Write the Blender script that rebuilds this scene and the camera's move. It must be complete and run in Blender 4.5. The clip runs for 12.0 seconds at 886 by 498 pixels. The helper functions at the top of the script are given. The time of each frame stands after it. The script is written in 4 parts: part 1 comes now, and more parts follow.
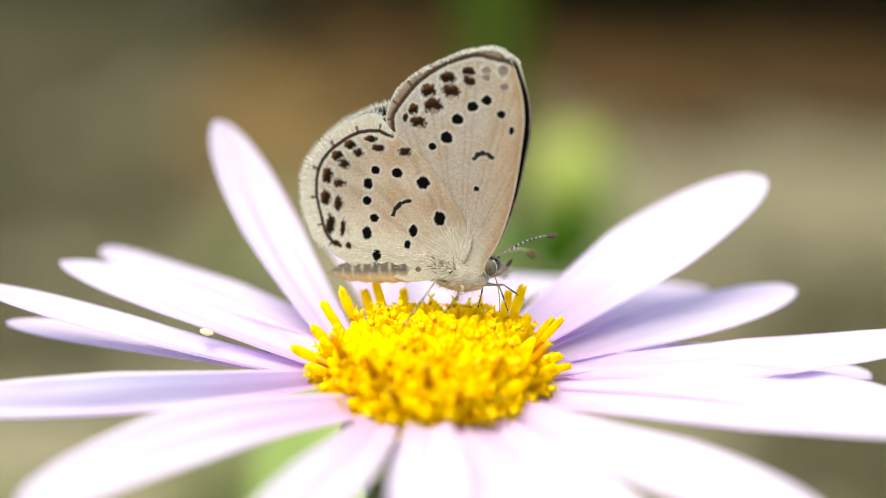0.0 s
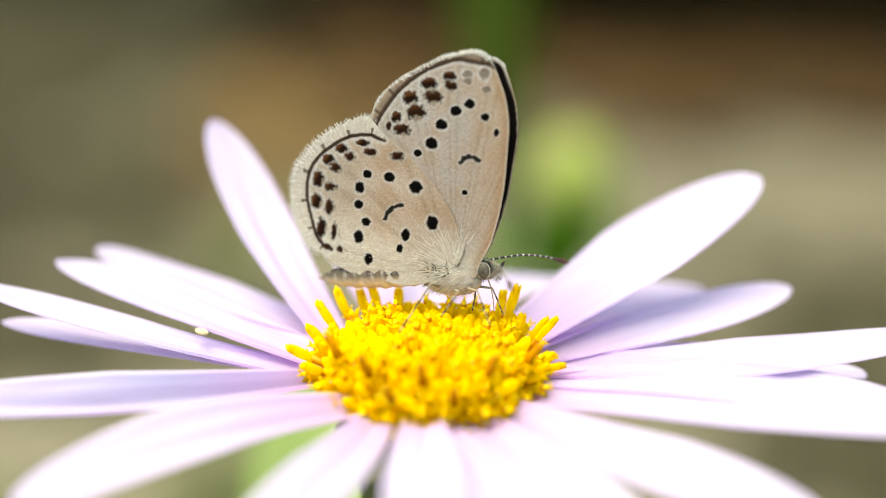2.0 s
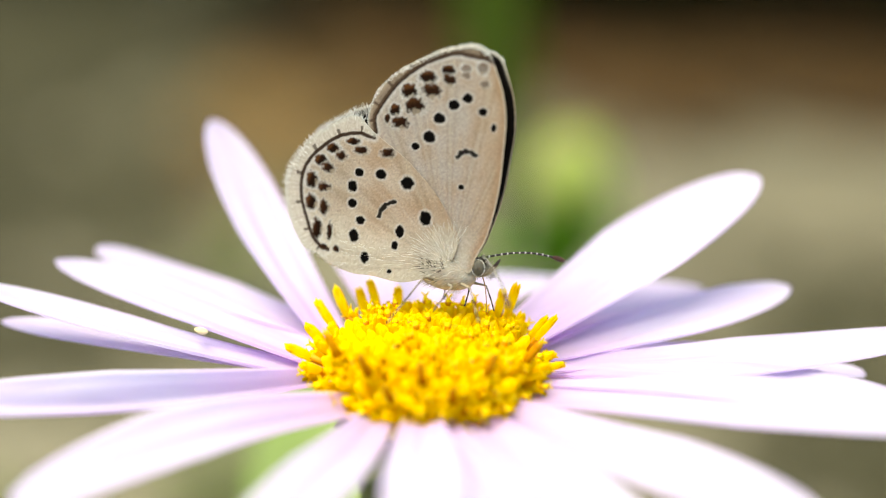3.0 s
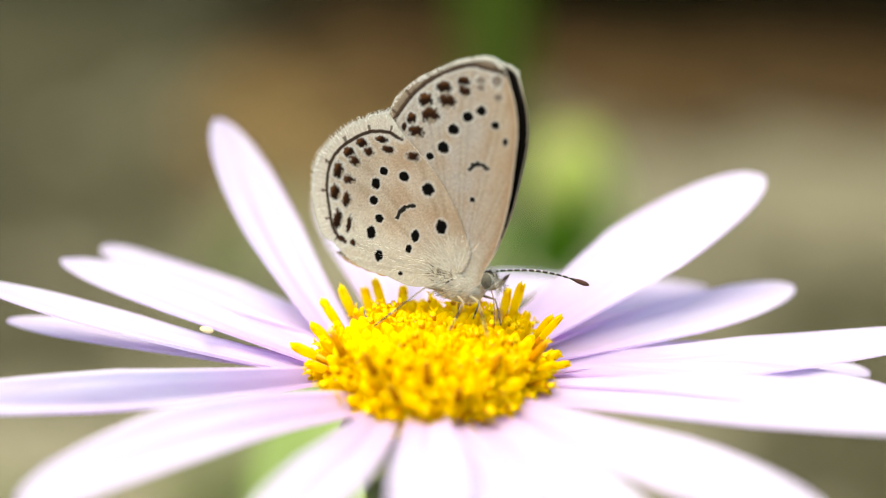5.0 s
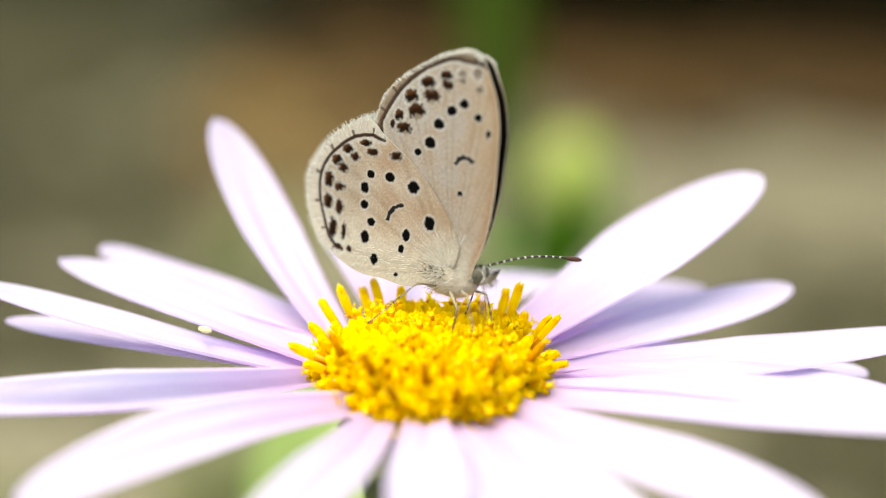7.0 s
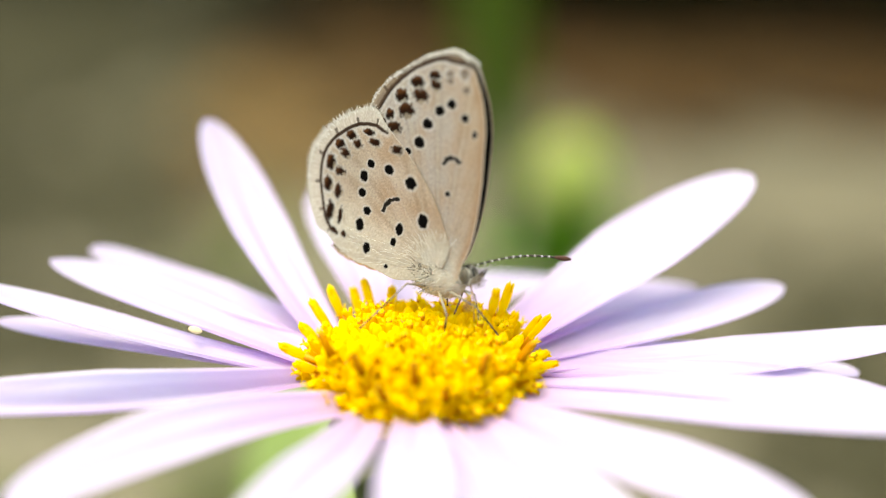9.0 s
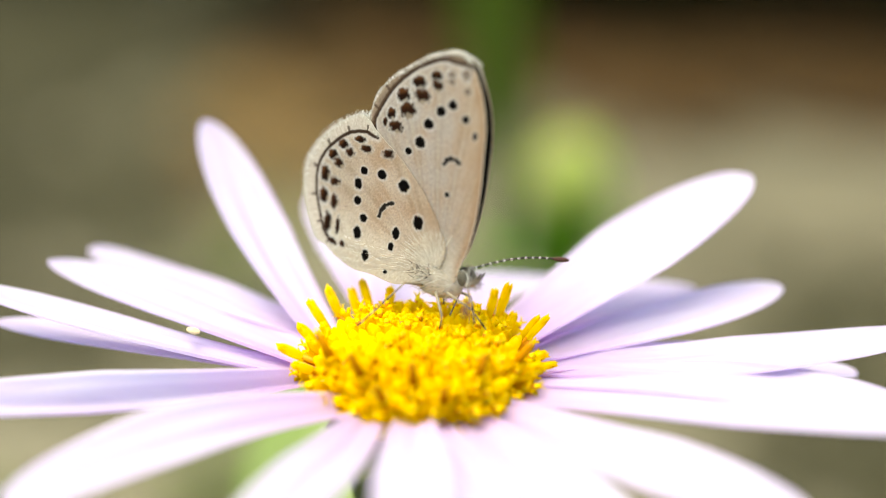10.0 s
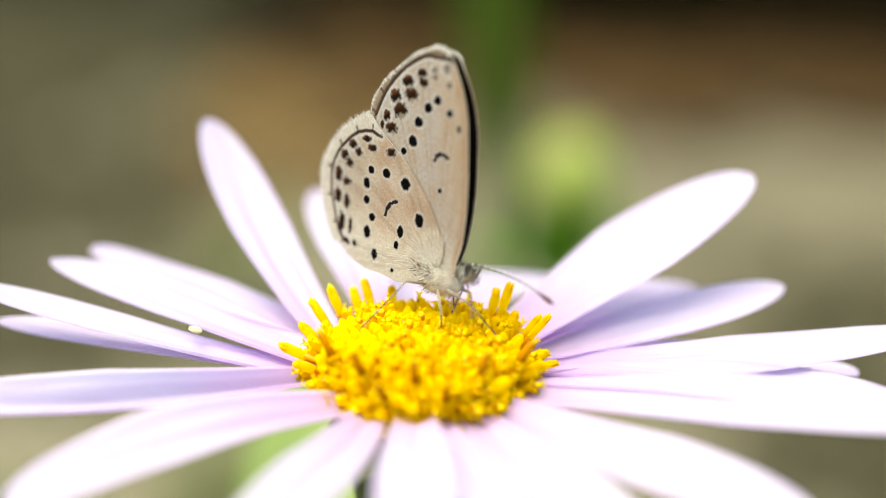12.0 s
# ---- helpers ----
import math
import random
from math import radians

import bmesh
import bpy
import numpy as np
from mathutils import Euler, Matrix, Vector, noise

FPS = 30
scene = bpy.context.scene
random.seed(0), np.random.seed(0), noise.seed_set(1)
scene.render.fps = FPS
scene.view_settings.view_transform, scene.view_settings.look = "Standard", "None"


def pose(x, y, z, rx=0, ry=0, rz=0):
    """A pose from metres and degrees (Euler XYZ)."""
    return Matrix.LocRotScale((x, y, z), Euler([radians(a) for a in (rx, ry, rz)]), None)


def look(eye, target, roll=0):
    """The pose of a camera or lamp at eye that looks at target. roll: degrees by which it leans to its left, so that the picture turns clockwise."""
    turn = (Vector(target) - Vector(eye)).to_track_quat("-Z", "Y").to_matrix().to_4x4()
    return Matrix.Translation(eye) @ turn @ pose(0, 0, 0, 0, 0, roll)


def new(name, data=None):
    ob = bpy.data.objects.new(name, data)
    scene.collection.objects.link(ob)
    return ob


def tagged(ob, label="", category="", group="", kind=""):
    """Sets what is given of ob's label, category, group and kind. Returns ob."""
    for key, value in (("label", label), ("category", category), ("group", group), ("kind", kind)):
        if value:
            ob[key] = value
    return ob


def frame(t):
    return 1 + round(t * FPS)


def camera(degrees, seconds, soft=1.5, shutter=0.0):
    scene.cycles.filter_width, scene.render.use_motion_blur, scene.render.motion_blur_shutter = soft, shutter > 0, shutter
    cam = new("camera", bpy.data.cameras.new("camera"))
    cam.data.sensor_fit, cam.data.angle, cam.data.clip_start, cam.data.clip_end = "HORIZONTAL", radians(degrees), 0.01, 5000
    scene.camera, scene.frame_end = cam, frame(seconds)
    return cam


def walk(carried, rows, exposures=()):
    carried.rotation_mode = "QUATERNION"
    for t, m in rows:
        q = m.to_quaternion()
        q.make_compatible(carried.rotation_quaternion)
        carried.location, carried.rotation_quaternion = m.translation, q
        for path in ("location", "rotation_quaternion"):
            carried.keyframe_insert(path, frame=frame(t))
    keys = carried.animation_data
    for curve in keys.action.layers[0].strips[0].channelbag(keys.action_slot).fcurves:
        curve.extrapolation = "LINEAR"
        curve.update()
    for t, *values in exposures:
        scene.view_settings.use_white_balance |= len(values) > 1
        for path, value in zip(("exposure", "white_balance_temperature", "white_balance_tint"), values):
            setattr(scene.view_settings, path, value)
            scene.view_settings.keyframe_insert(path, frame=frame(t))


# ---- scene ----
# A small blue butterfly feeds on a lilac aster in a garden bed; the camera stands still, the flower sways a little.
MM = 0.001
cam = camera(28.0, 12.0, soft=0.9)
cam.data.dof.use_dof = True
cam.data.dof.focus_distance = 0.0908
cam.data.dof.aperture_fstop = 12.0
CAM_POSE = pose(0, -0.0813, 0.439, 68, 0, 0)
walk(cam, [(0.0, CAM_POSE), (12.0, CAM_POSE)], exposures=[(0.0, 1.88, 8500, -3), (12.0, 1.88, 8500, -3)])

# ---- light: high hazy sun from the side, open sky ----
TO_SUN = Vector((-0.32, 0.05, 0.95)).normalized()
world = bpy.data.worlds.new("world")
scene.world = world
world.use_nodes = True
sky = world.node_tree.nodes.new("ShaderNodeTexSky")
sky.sky_type = "NISHITA"
sky.sun_disc = False
sky.sun_elevation = math.asin(TO_SUN.z)
sky.sun_rotation = math.atan2(TO_SUN.x, TO_SUN.y)
world.node_tree.nodes["Background"].inputs["Strength"].default_value = 0.13
world.node_tree.links.new(sky.outputs[0], world.node_tree.nodes["Background"].inputs[0])
sun_data = bpy.data.lights.new("sun", "SUN")
sun_data.energy = 2.4
sun_data.angle = radians(50)
sun_data.color = (1.0, 0.95, 0.87)
sun = new("sun", sun_data)
sun.matrix_world = look(TO_SUN * 10, (0, 0, 0))


# ---- materials ----
def node_mat(name):
    m = bpy.data.materials.new(name)
    m.use_nodes = True
    nt = m.node_tree
    return m, nt, nt.nodes["Principled BSDF"]


def coords(nt, scale):
    tc = nt.nodes.new("ShaderNodeTexCoord")
    mp = nt.nodes.new("ShaderNodeMapping")
    mp.inputs["Scale"].default_value = scale
    nt.links.new(tc.outputs["Object"], mp.inputs[0])
    return mp.outputs[0]


def noise_of(nt, vec, scale, detail=3.0, rough=0.55):
    n = nt.nodes.new("ShaderNodeTexNoise")
    n.inputs["Scale"].default_value = scale
    n.inputs["Detail"].default_value = detail
    n.inputs["Roughness"].default_value = rough
    nt.links.new(vec, n.inputs["Vector"])
    return n.outputs["Fac"]


def ramp(nt, fac, stops):
    r = nt.nodes.new("ShaderNodeValToRGB")
    els = r.color_ramp.elements
    while len(els) < len(stops):
        els.new(0.5)
    for e, (p, c) in zip(els, stops):
        e.position, e.color = p, (*c, 1)
    nt.links.new(fac, r.inputs[0])
    return r.outputs[0]


def mix(nt, fac, a, b, mode="MIX"):
    n = nt.nodes.new("ShaderNodeMix")
    n.data_type, n.blend_type = "RGBA", mode
    for sock, v in ((n.inputs[0], fac), (n.inputs[6], a), (n.inputs[7], b)):
        if isinstance(v, (int, float)):
            sock.default_value = v
        elif isinstance(v, tuple):
            sock.default_value = (*v, 1)
        else:
            nt.links.new(v, sock)
    return n.outputs[2]


def bump(nt, bsdf, height, strength, dist):
    b = nt.nodes.new("ShaderNodeBump")
    b.inputs["Strength"].default_value = strength
    b.inputs["Distance"].default_value = dist
    nt.links.new(height, b.inputs["Height"])
    nt.links.new(b.outputs[0], bsdf.inputs["Normal"])


def translucent(nt, bsdf, colour, amount):
    t = nt.nodes.new("ShaderNodeBsdfTranslucent")
    nt.links.new(colour, t.inputs[0])
    ms = nt.nodes.new("ShaderNodeMixShader")
    ms.inputs[0].default_value = amount
    nt.links.new(bsdf.outputs[0], ms.inputs[1])
    nt.links.new(t.outputs[0], ms.inputs[2])
    out = nt.nodes["Material Output"]
    nt.links.new(ms.outputs[0], out.inputs[0])


def two_scale(name, dark, mid, light, big, fine, rough=0.7, relief=0.3, dist=0.0001, trans=0.0, stretch=(1, 1, 1), island=0.0, gloss=0.2):
    m, nt, b = node_mat(name)
    v = coords(nt, stretch)
    nb, nf = noise_of(nt, v, big), noise_of(nt, v, fine, 4)
    c = ramp(nt, nb, [(0.3, dark), (0.52, mid), (0.72, light)])
    c = mix(nt, 0.35, c, ramp(nt, nf, [(0.3, dark), (0.7, light)]))
    info = nt.nodes.new("ShaderNodeObjectInfo")
    c = mix(nt, 0.18, c, ramp(nt, info.outputs["Random"], [(0.0, dark), (1.0, light)]))
    if island:
        g = nt.nodes.new("ShaderNodeNewGeometry")
        c = mix(nt, island, c, ramp(nt, g.outputs["Random Per Island"], [(0.0, dark), (1.0, light)]))
    nt.links.new(c, b.inputs["Base Color"])
    b.inputs["Roughness"].default_value = rough
    b.inputs["Specular IOR Level"].default_value = gloss
    bump(nt, b, nf, relief, dist)
    if trans:
        translucent(nt, b, c, trans)
    return m


def petal_material():
    m, nt, b = node_mat("petal_lilac")
    v = coords(nt, (120, 2600, 400))
    stripes = noise_of(nt, v, 1.0, 3)
    v2 = coords(nt, (1, 1, 1))
    cells = noise_of(nt, v2, 9000, 2)
    blot = noise_of(nt, v2, 260, 2)
    c = ramp(nt, stripes, [(0.28, (0.62, 0.54, 0.775)), (0.5, (0.70, 0.64, 0.83)), (0.75, (0.775, 0.735, 0.88))])
    c = mix(nt, ramp(nt, blot, [(0.45, (0, 0, 0)), (0.75, (0.35, 0.35, 0.35))]), c, (0.78, 0.64, 0.86))
    sep = nt.nodes.new("ShaderNodeSeparateXYZ")
    nt.links.new(v2, sep.inputs[0])
    mr = nt.nodes.new("ShaderNodeMapRange")
    mr.inputs[1].default_value, mr.inputs[2].default_value = 0.0005, 0.008
    mr.inputs[3].default_value, mr.inputs[4].default_value = 0.75, 0.0
    nt.links.new(sep.outputs[0], mr.inputs[0])
    c = mix(nt, mr.outputs[0], c, (0.76, 0.52, 0.80))
    info = nt.nodes.new("ShaderNodeObjectInfo")
    c = mix(nt, 0.12, c, ramp(nt, info.outputs["Random"], [(0.0, (0.6, 0.5, 0.76)), (1.0, (0.74, 0.68, 0.84))]))
    nt.links.new(c, b.inputs["Base Color"])
    b.inputs["Roughness"].default_value = 0.5
    b.inputs["Sheen Weight"].default_value = 0.15
    mixed = nt.nodes.new("ShaderNodeMath")
    mixed.operation = "ADD"
    nt.links.new(stripes, mixed.inputs[0])
    nt.links.new(cells, mixed.inputs[1])
    bump(nt, b, mixed.outputs[0], 0.35, 0.00008)
    translucent(nt, b, c, 0.65)
    return m


def painted(name, rough, trans, grain=7000, relief=0.3):
    """A surface whose scales carry the pigment laid down per vertex."""
    m, nt, b = node_mat(name)
    at = nt.nodes.new("ShaderNodeVertexColor")
    at.layer_name = "pigment"
    v = coords(nt, (1, 1, 1))
    nf = noise_of(nt, v, grain, 3)
    c = mix(nt, 0.55, at.outputs[0], ramp(nt, nf, [(0.3, (0.78, 0.76, 0.74)), (0.7, (1.0, 1.0, 1.0))]), "MULTIPLY")
    nt.links.new(c, b.inputs["Base Color"])
    b.inputs["Roughness"].default_value = rough
    b.inputs["Specular IOR Level"].default_value = 0.0
    bump(nt, b, nf, relief, 0.00005)
    if trans:
        translucent(nt, b, c, trans)
    return m


M_PETAL = petal_material()
M_YELLOW = two_scale("floret_yellow", (0.915, 0.685, 0.026), (0.94, 0.765, 0.046), (0.96, 0.835, 0.09), 700, 5000, 0.75, 0.3, 0.00005, 0.76, gloss=0.02)
M_AMBER = two_scale("anther_amber", (0.38, 0.125, 0.003), (0.56, 0.21, 0.004), (0.74, 0.36, 0.008), 1200, 6000, 0.55, 0.3, 0.00004)
M_GOLD = two_scale("receptacle_gold", (0.92, 0.62, 0.012), (0.95, 0.70, 0.02), (0.97, 0.78, 0.04), 900, 5000, 0.7, 0.3, 0.00005, 0.3)
M_ANTHER = two_scale("anther_brown", (0.25, 0.085, 0.003), (0.37, 0.135, 0.004), (0.50, 0.21, 0.008), 1200, 6000, 0.8, 0.3, 0.00004, gloss=0.02)
M_POLLEN = two_scale("pollen", (0.84, 0.52, 0.01), (0.90, 0.64, 0.015), (0.93, 0.74, 0.03), 3000, 14000, 0.8, 0.6, 0.00008)
M_CALYX = two_scale("bract_green", (0.06, 0.085, 0.02), (0.095, 0.125, 0.03), (0.15, 0.18, 0.05), 500, 4000, 0.55, 0.3, 0.0001, 0.1)
M_STEM = two_scale("stem_green", (0.035, 0.0598, 0.0099), (0.0562, 0.092, 0.0165), (0.0875, 0.1242, 0.0286), 120, 2500, 0.5, 0.3, 0.0001, 0.0, (1, 1, 0.2))
M_LEAF = two_scale("leaf_green", (0.0375, 0.0648, 0.0036), (0.0555, 0.0912, 0.006), (0.081, 0.1224, 0.0096), 60, 900, 0.45, 0.4, 0.0003, 0.3, island=0.25)
M_YOUNG = two_scale("young_leaf", (0.08, 0.24, 0.006), (0.11, 0.30, 0.010), (0.15, 0.36, 0.02), 60, 900, 0.5, 0.4, 0.0003, 0.45, island=0.25)
M_BUD = two_scale("bud_lime", (0.27, 0.32, 0.06), (0.34, 0.39, 0.09), (0.41, 0.46, 0.13), 150, 1600, 0.5, 0.3, 0.0002, 0.25)
M_PALE = two_scale("pale_leaf", (0.15, 0.22, 0.06), (0.21, 0.29, 0.09), (0.28, 0.36, 0.13), 60, 900, 0.5, 0.4, 0.0003, 0.4)
M_CREAM = two_scale("shed_cream", (0.62, 0.50, 0.26), (0.74, 0.64, 0.40), (0.84, 0.77, 0.58), 900, 6000, 0.7, 0.3, 0.00005, 0.3)
M_WING = painted("wing_scales", 0.85, 0.16)
M_FUR = painted("body_scales", 0.85, 0.0, 9000, 0.6)
M_HAIR = two_scale("pale_hair", (0.05, 0.042, 0.034), (0.38, 0.33, 0.27), (0.70, 0.66, 0.59), 900, 5000, 0.6, 0.1, 0.00002, 0.1, island=0.85)
M_MANE = two_scale("grey_hair", (0.015, 0.012, 0.010), (0.12, 0.10, 0.08), (0.50, 0.45, 0.38), 900, 5000, 0.6, 0.1, 0.00002, 0.1, island=0.85)
M_FRINGE = two_scale("fringe_scales", (0.60, 0.56, 0.50), (0.78, 0.75, 0.71), (0.92, 0.91, 0.89), 900, 5000, 0.6, 0.1, 0.00002, 0.65, island=0.6)
M_BLACK = two_scale("antenna_black", (0.012, 0.009, 0.007), (0.02, 0.015, 0.012), (0.05, 0.035, 0.025), 900, 8000, 0.5, 0.3, 0.00002)
M_WHITE = two_scale("white_scale", (0.38, 0.36, 0.32), (0.52, 0.50, 0.45), (0.70, 0.68, 0.63), 900, 8000, 0.6, 0.3, 0.00002)
M_SHIN = two_scale("leg_scale", (0.10, 0.08, 0.058), (0.16, 0.125, 0.09), (0.26, 0.21, 0.16), 900, 8000, 0.6, 0.3, 0.00002)
M_THIGH = two_scale("thigh_scale", (0.15, 0.12, 0.085), (0.21, 0.175, 0.13), (0.29, 0.25, 0.2), 900, 8000, 0.6, 0.3, 0.00002)
M_STRAW = two_scale("proboscis_amber", (0.20, 0.10, 0.04), (0.30, 0.16, 0.06), (0.42, 0.25, 0.11), 900, 8000, 0.5, 0.3, 0.00002)
M_RUST = two_scale("club_brown", (0.03, 0.012, 0.008), (0.055, 0.022, 0.013), (0.12, 0.05, 0.025), 900, 8000, 0.5, 0.3, 0.00002)
M_EYE = two_scale("compound_eye", (0.018, 0.0156, 0.012), (0.06, 0.0528, 0.0396), (0.12, 0.108, 0.084), 1500, 30000, 0.45, 0.5, 0.00002)
M_SOIL = two_scale("dry_soil", (0.0677, 0.0602, 0.0404), (0.1184, 0.1062, 0.0743), (0.1739, 0.157, 0.1128), 4.5, 120, 0.9, 0.7, 0.004)
# bark brown taken almost to black: the shade under the shrubs is in the colour
M_MULCH_SHADE = two_scale("shaded_mulch", (0.0062, 0.0041, 0.0021), (0.0133, 0.0089, 0.0041), (0.0281, 0.0177, 0.0083), 14, 160, 0.95, 0.8, 0.004, gloss=0.03)
M_CHIP = two_scale("bark_chip", (0.019, 0.0103, 0.0045), (0.0485, 0.028, 0.0114), (0.0958, 0.0573, 0.0255), 30, 400, 0.9, 0.5, 0.001, 0.0, (1, 1, 1), 0.7, 0.03)
M_STONE = two_scale("gravel", (0.086, 0.076, 0.050), (0.142, 0.126, 0.084), (0.215, 0.19, 0.13), 30, 500, 0.85, 0.5, 0.001, 0.0, (1, 1, 1), 0.7)
M_OLIVE = two_scale("dark_olive", (0.015, 0.0141, 0.007), (0.0273, 0.0255, 0.0123), (0.0493, 0.0458, 0.0229), 18, 300, 0.95, 0.8, 0.002, 0.0, (1, 1, 1), 0.5)
M_LITTER = two_scale("dry_litter", (0.055, 0.032, 0.011), (0.11, 0.068, 0.023), (0.175, 0.112, 0.042), 25, 400, 0.8, 0.5, 0.001, 0.1, (1, 1, 1), 0.6)
# leaf green lowered to near black, so the colour holds the foliage's shade
M_SHRUB_SHADE = two_scale("shaded_shrub_leaf", (0.0042, 0.0063, 0.0021), (0.0077, 0.0119, 0.0035), (0.0168, 0.0224, 0.0063), 12, 200, 0.8, 0.3, 0.001, 0.1, (1, 1, 1), 0.5, 0.03)
M_TWIG = two_scale("twig_bark", (0.03, 0.022, 0.015), (0.06, 0.045, 0.03), (0.10, 0.08, 0.055), 40, 600, 0.85, 0.5, 0.001)
M_GRASS = two_scale("weed_green", (0.09, 0.12, 0.03), (0.14, 0.18, 0.05), (0.22, 0.25, 0.09), 25, 600, 0.6, 0.2, 0.0005, 0.25, (1, 1, 1), 0.5)


# ---- mesh helpers ----
def mesh_from(name, verts, faces, mats, slots=None, smooth=True, pigment=None):
    me = bpy.data.meshes.new(name)
    me.from_pydata([tuple(map(float, v)) for v in verts], [], [tuple(map(int, f)) for f in faces])
    for m in mats:
        me.materials.append(m)
    if slots is not None:
        me.polygons.foreach_set("material_index", np.asarray(slots, dtype=np.int32))
    if smooth:
        me.polygons.foreach_set("use_smooth", np.ones(len(me.polygons), dtype=bool))
    if pigment is not None:
        at = me.color_attributes.new("pigment", "FLOAT_COLOR", "POINT")
        col = np.ones((len(verts), 4), dtype=np.float32)
        col[:, :3] = pigment
        at.data.foreach_set("color", col.ravel())
    me.update()
    return me


def part(name, me, parent, label="", m=None):
    ob = new(name, me)
    ob.parent = parent
    if m is not None:
        ob.matrix_basis = m
    if label:
        ob["label"] = label
    return ob


def tube(path, radii, n=8):
    """Rings along a path; returns vertices and faces, ends capped."""
    pts = [Vector(p) for p in path]
    verts, faces = [], []
    side = None
    for i, p in enumerate(pts):
        d = (pts[min(i + 1, len(pts) - 1)] - pts[max(i - 1, 0)]).normalized()
        if side is None:
            side = d.orthogonal().normalized()
        side = (side - d * side.dot(d)).normalized()
        up = d.cross(side)
        for k in range(n):
            a = 2 * math.pi * k / n
            verts.append(p + (side * math.cos(a) + up * math.sin(a)) * radii[i])
    for i in range(len(pts) - 1):
        for k in range(n):
            faces.append((i * n + k, i * n + (k + 1) % n, (i + 1) * n + (k + 1) % n, (i + 1) * n + k))
    faces.append(tuple(range(n - 1, -1, -1)))
    faces.append(tuple((len(pts) - 1) * n + k for k in range(n)))
    return verts, faces


def bezier(a, b, c, n):
    a, b, c = Vector(a), Vector(b), Vector(c)
    return [a * (1 - t) ** 2 + b * 2 * t * (1 - t) + c * t * t for t in (i / (n - 1) for i in range(n))]


def ellipsoid(c, r, nu=24, nv=14):
    verts, faces = [], []
    for i in range(nv + 1):
        th = math.pi * i / nv
        for k in range(nu):
            ph = 2 * math.pi * k / nu
            verts.append((c[0] + r[0] * math.cos(th), c[1] + r[1] * math.sin(th) * math.cos(ph), c[2] + r[2] * math.sin(th) * math.sin(ph)))
    for i in range(nv):
        for k in range(nu):
            faces.append((i * nu + k, i * nu + (k + 1) % nu, (i + 1) * nu + (k + 1) % nu, (i + 1) * nu + k))
    return verts, faces


def merge(pieces):
    """Joins (verts, faces, slot) pieces into one list of each."""
    V, F, S = [], [], []
    for v, f, s in pieces:
        o = len(V)
        V += list(v)
        F += [tuple(i + o for i in q) for q in f]
        S += [s] * len(f)
    return V, F, S


def scaled(verts, k):
    return [Vector(v) * k for v in verts]


# ---- ground and far bed ----
def ground_sheet(name, x0, x1, y0, y1, nx, ny, z, relief, material, flat_from=4.0):
    verts, faces = [], []
    for j in range(ny + 1):
        for i in range(nx + 1):
            u, v = 2 * i / nx - 1, 2 * j / ny - 1
            x = (x0 + x1) / 2 + (x1 - x0) / 2 * (abs(u) ** 3 * (1 if u > 0 else -1) if x1 - x0 > 20 else u)
            y = (y0 + y1) / 2 + (y1 - y0) / 2 * (abs(v) ** 3 * (1 if v > 0 else -1) if x1 - x0 > 20 else v)
            if flat_from > 5:
                x, y = x + 0.13 * noise.noise(Vector((3, y * 2.5, 1))) + 0.05 * noise.noise(Vector((8, y * 8, 1))), y + 0.13 * noise.noise(Vector((x * 2.5, 7, 2))) + 0.05 * noise.noise(Vector((x * 8, 7, 2)))
            h = relief * noise.fractal(Vector((x * 5, y * 5, 3.3)), 1.0, 2.0, 4) if abs(x) < flat_from and abs(y) < flat_from else 0
            verts.append((x, y, z + h))
    for j in range(ny):
        for i in range(nx):
            a = j * (nx + 1) + i
            faces.append((a, a + 1, a + nx + 2, a + nx + 1))
    return new(name, mesh_from(name, verts, faces, [material]))


ground = ground_sheet("ground", -300, 300, -300, 300, 220, 220, 0.0, 0.006, M_SOIL)
tagged(ground, "dry grey-brown garden soil, uneven", "ground", kind="structure")


def scatter(name, count, area, size, material, seed, flat=0.5, z=0.0):
    """Low lumps lying on the ground in a patch with an uneven edge, in one mesh."""
    rnd = random.Random(seed)
    pieces = []
    for _ in range(count):
        x, y = rnd.uniform(area[0], area[1]), rnd.uniform(area[2], area[3])
        u, w = (2 * x - area[0] - area[1]) / (area[1] - area[0]), (2 * y - area[2] - area[3]) / (area[3] - area[2])
        if (abs(u) ** 3 + abs(w) ** 3) ** 0.333 > 0.92 + 0.45 * noise.noise(Vector((x * 9, y * 9, seed))) + rnd.gauss(0, 0.10):
            continue
        s = size * rnd.uniform(0.5, 1.5)
        r = (s * rnd.uniform(0.7, 1.5), s * rnd.uniform(0.5, 0.9), s * flat * rnd.uniform(0.5, 1.0))
        v, f = ellipsoid((0, 0, 0), r, 6, 4)
        m = pose(x, y, z + r[2] * 0.6, rnd.uniform(-15, 15), rnd.uniform(-15, 15), rnd.uniform(0, 360))
        pieces.append(([m @ Vector(p) for p in v], f, 0))
    V, F, S = merge(pieces)
    ob = new(name, mesh_from(name, V, F, [material], S, smooth=False))
    return ob


gravel = scatter("gravel", 4200, (-1.3, 1.3, 0.25, 1.40), 0.006, M_STONE, 3)
tagged(gravel, "small grey-brown stones and crumbs lying on dry soil", "gravel", kind="stuff")
# low dark olive clumps that make the ground darker on the left and right
olive_left = scatter("moss_clumps", 5400, (-0.95, -0.14, 0.55, 2.05), 0.015, M_OLIVE, 11, 0.4)
tagged(olive_left, "dark olive clumps over the dry soil on the left", "moss", kind="stuff")
olive_right = scatter("moss_clumps", 1700, (0.11, 0.58, 0.42, 1.02), 0.012, M_OLIVE, 12, 0.4)
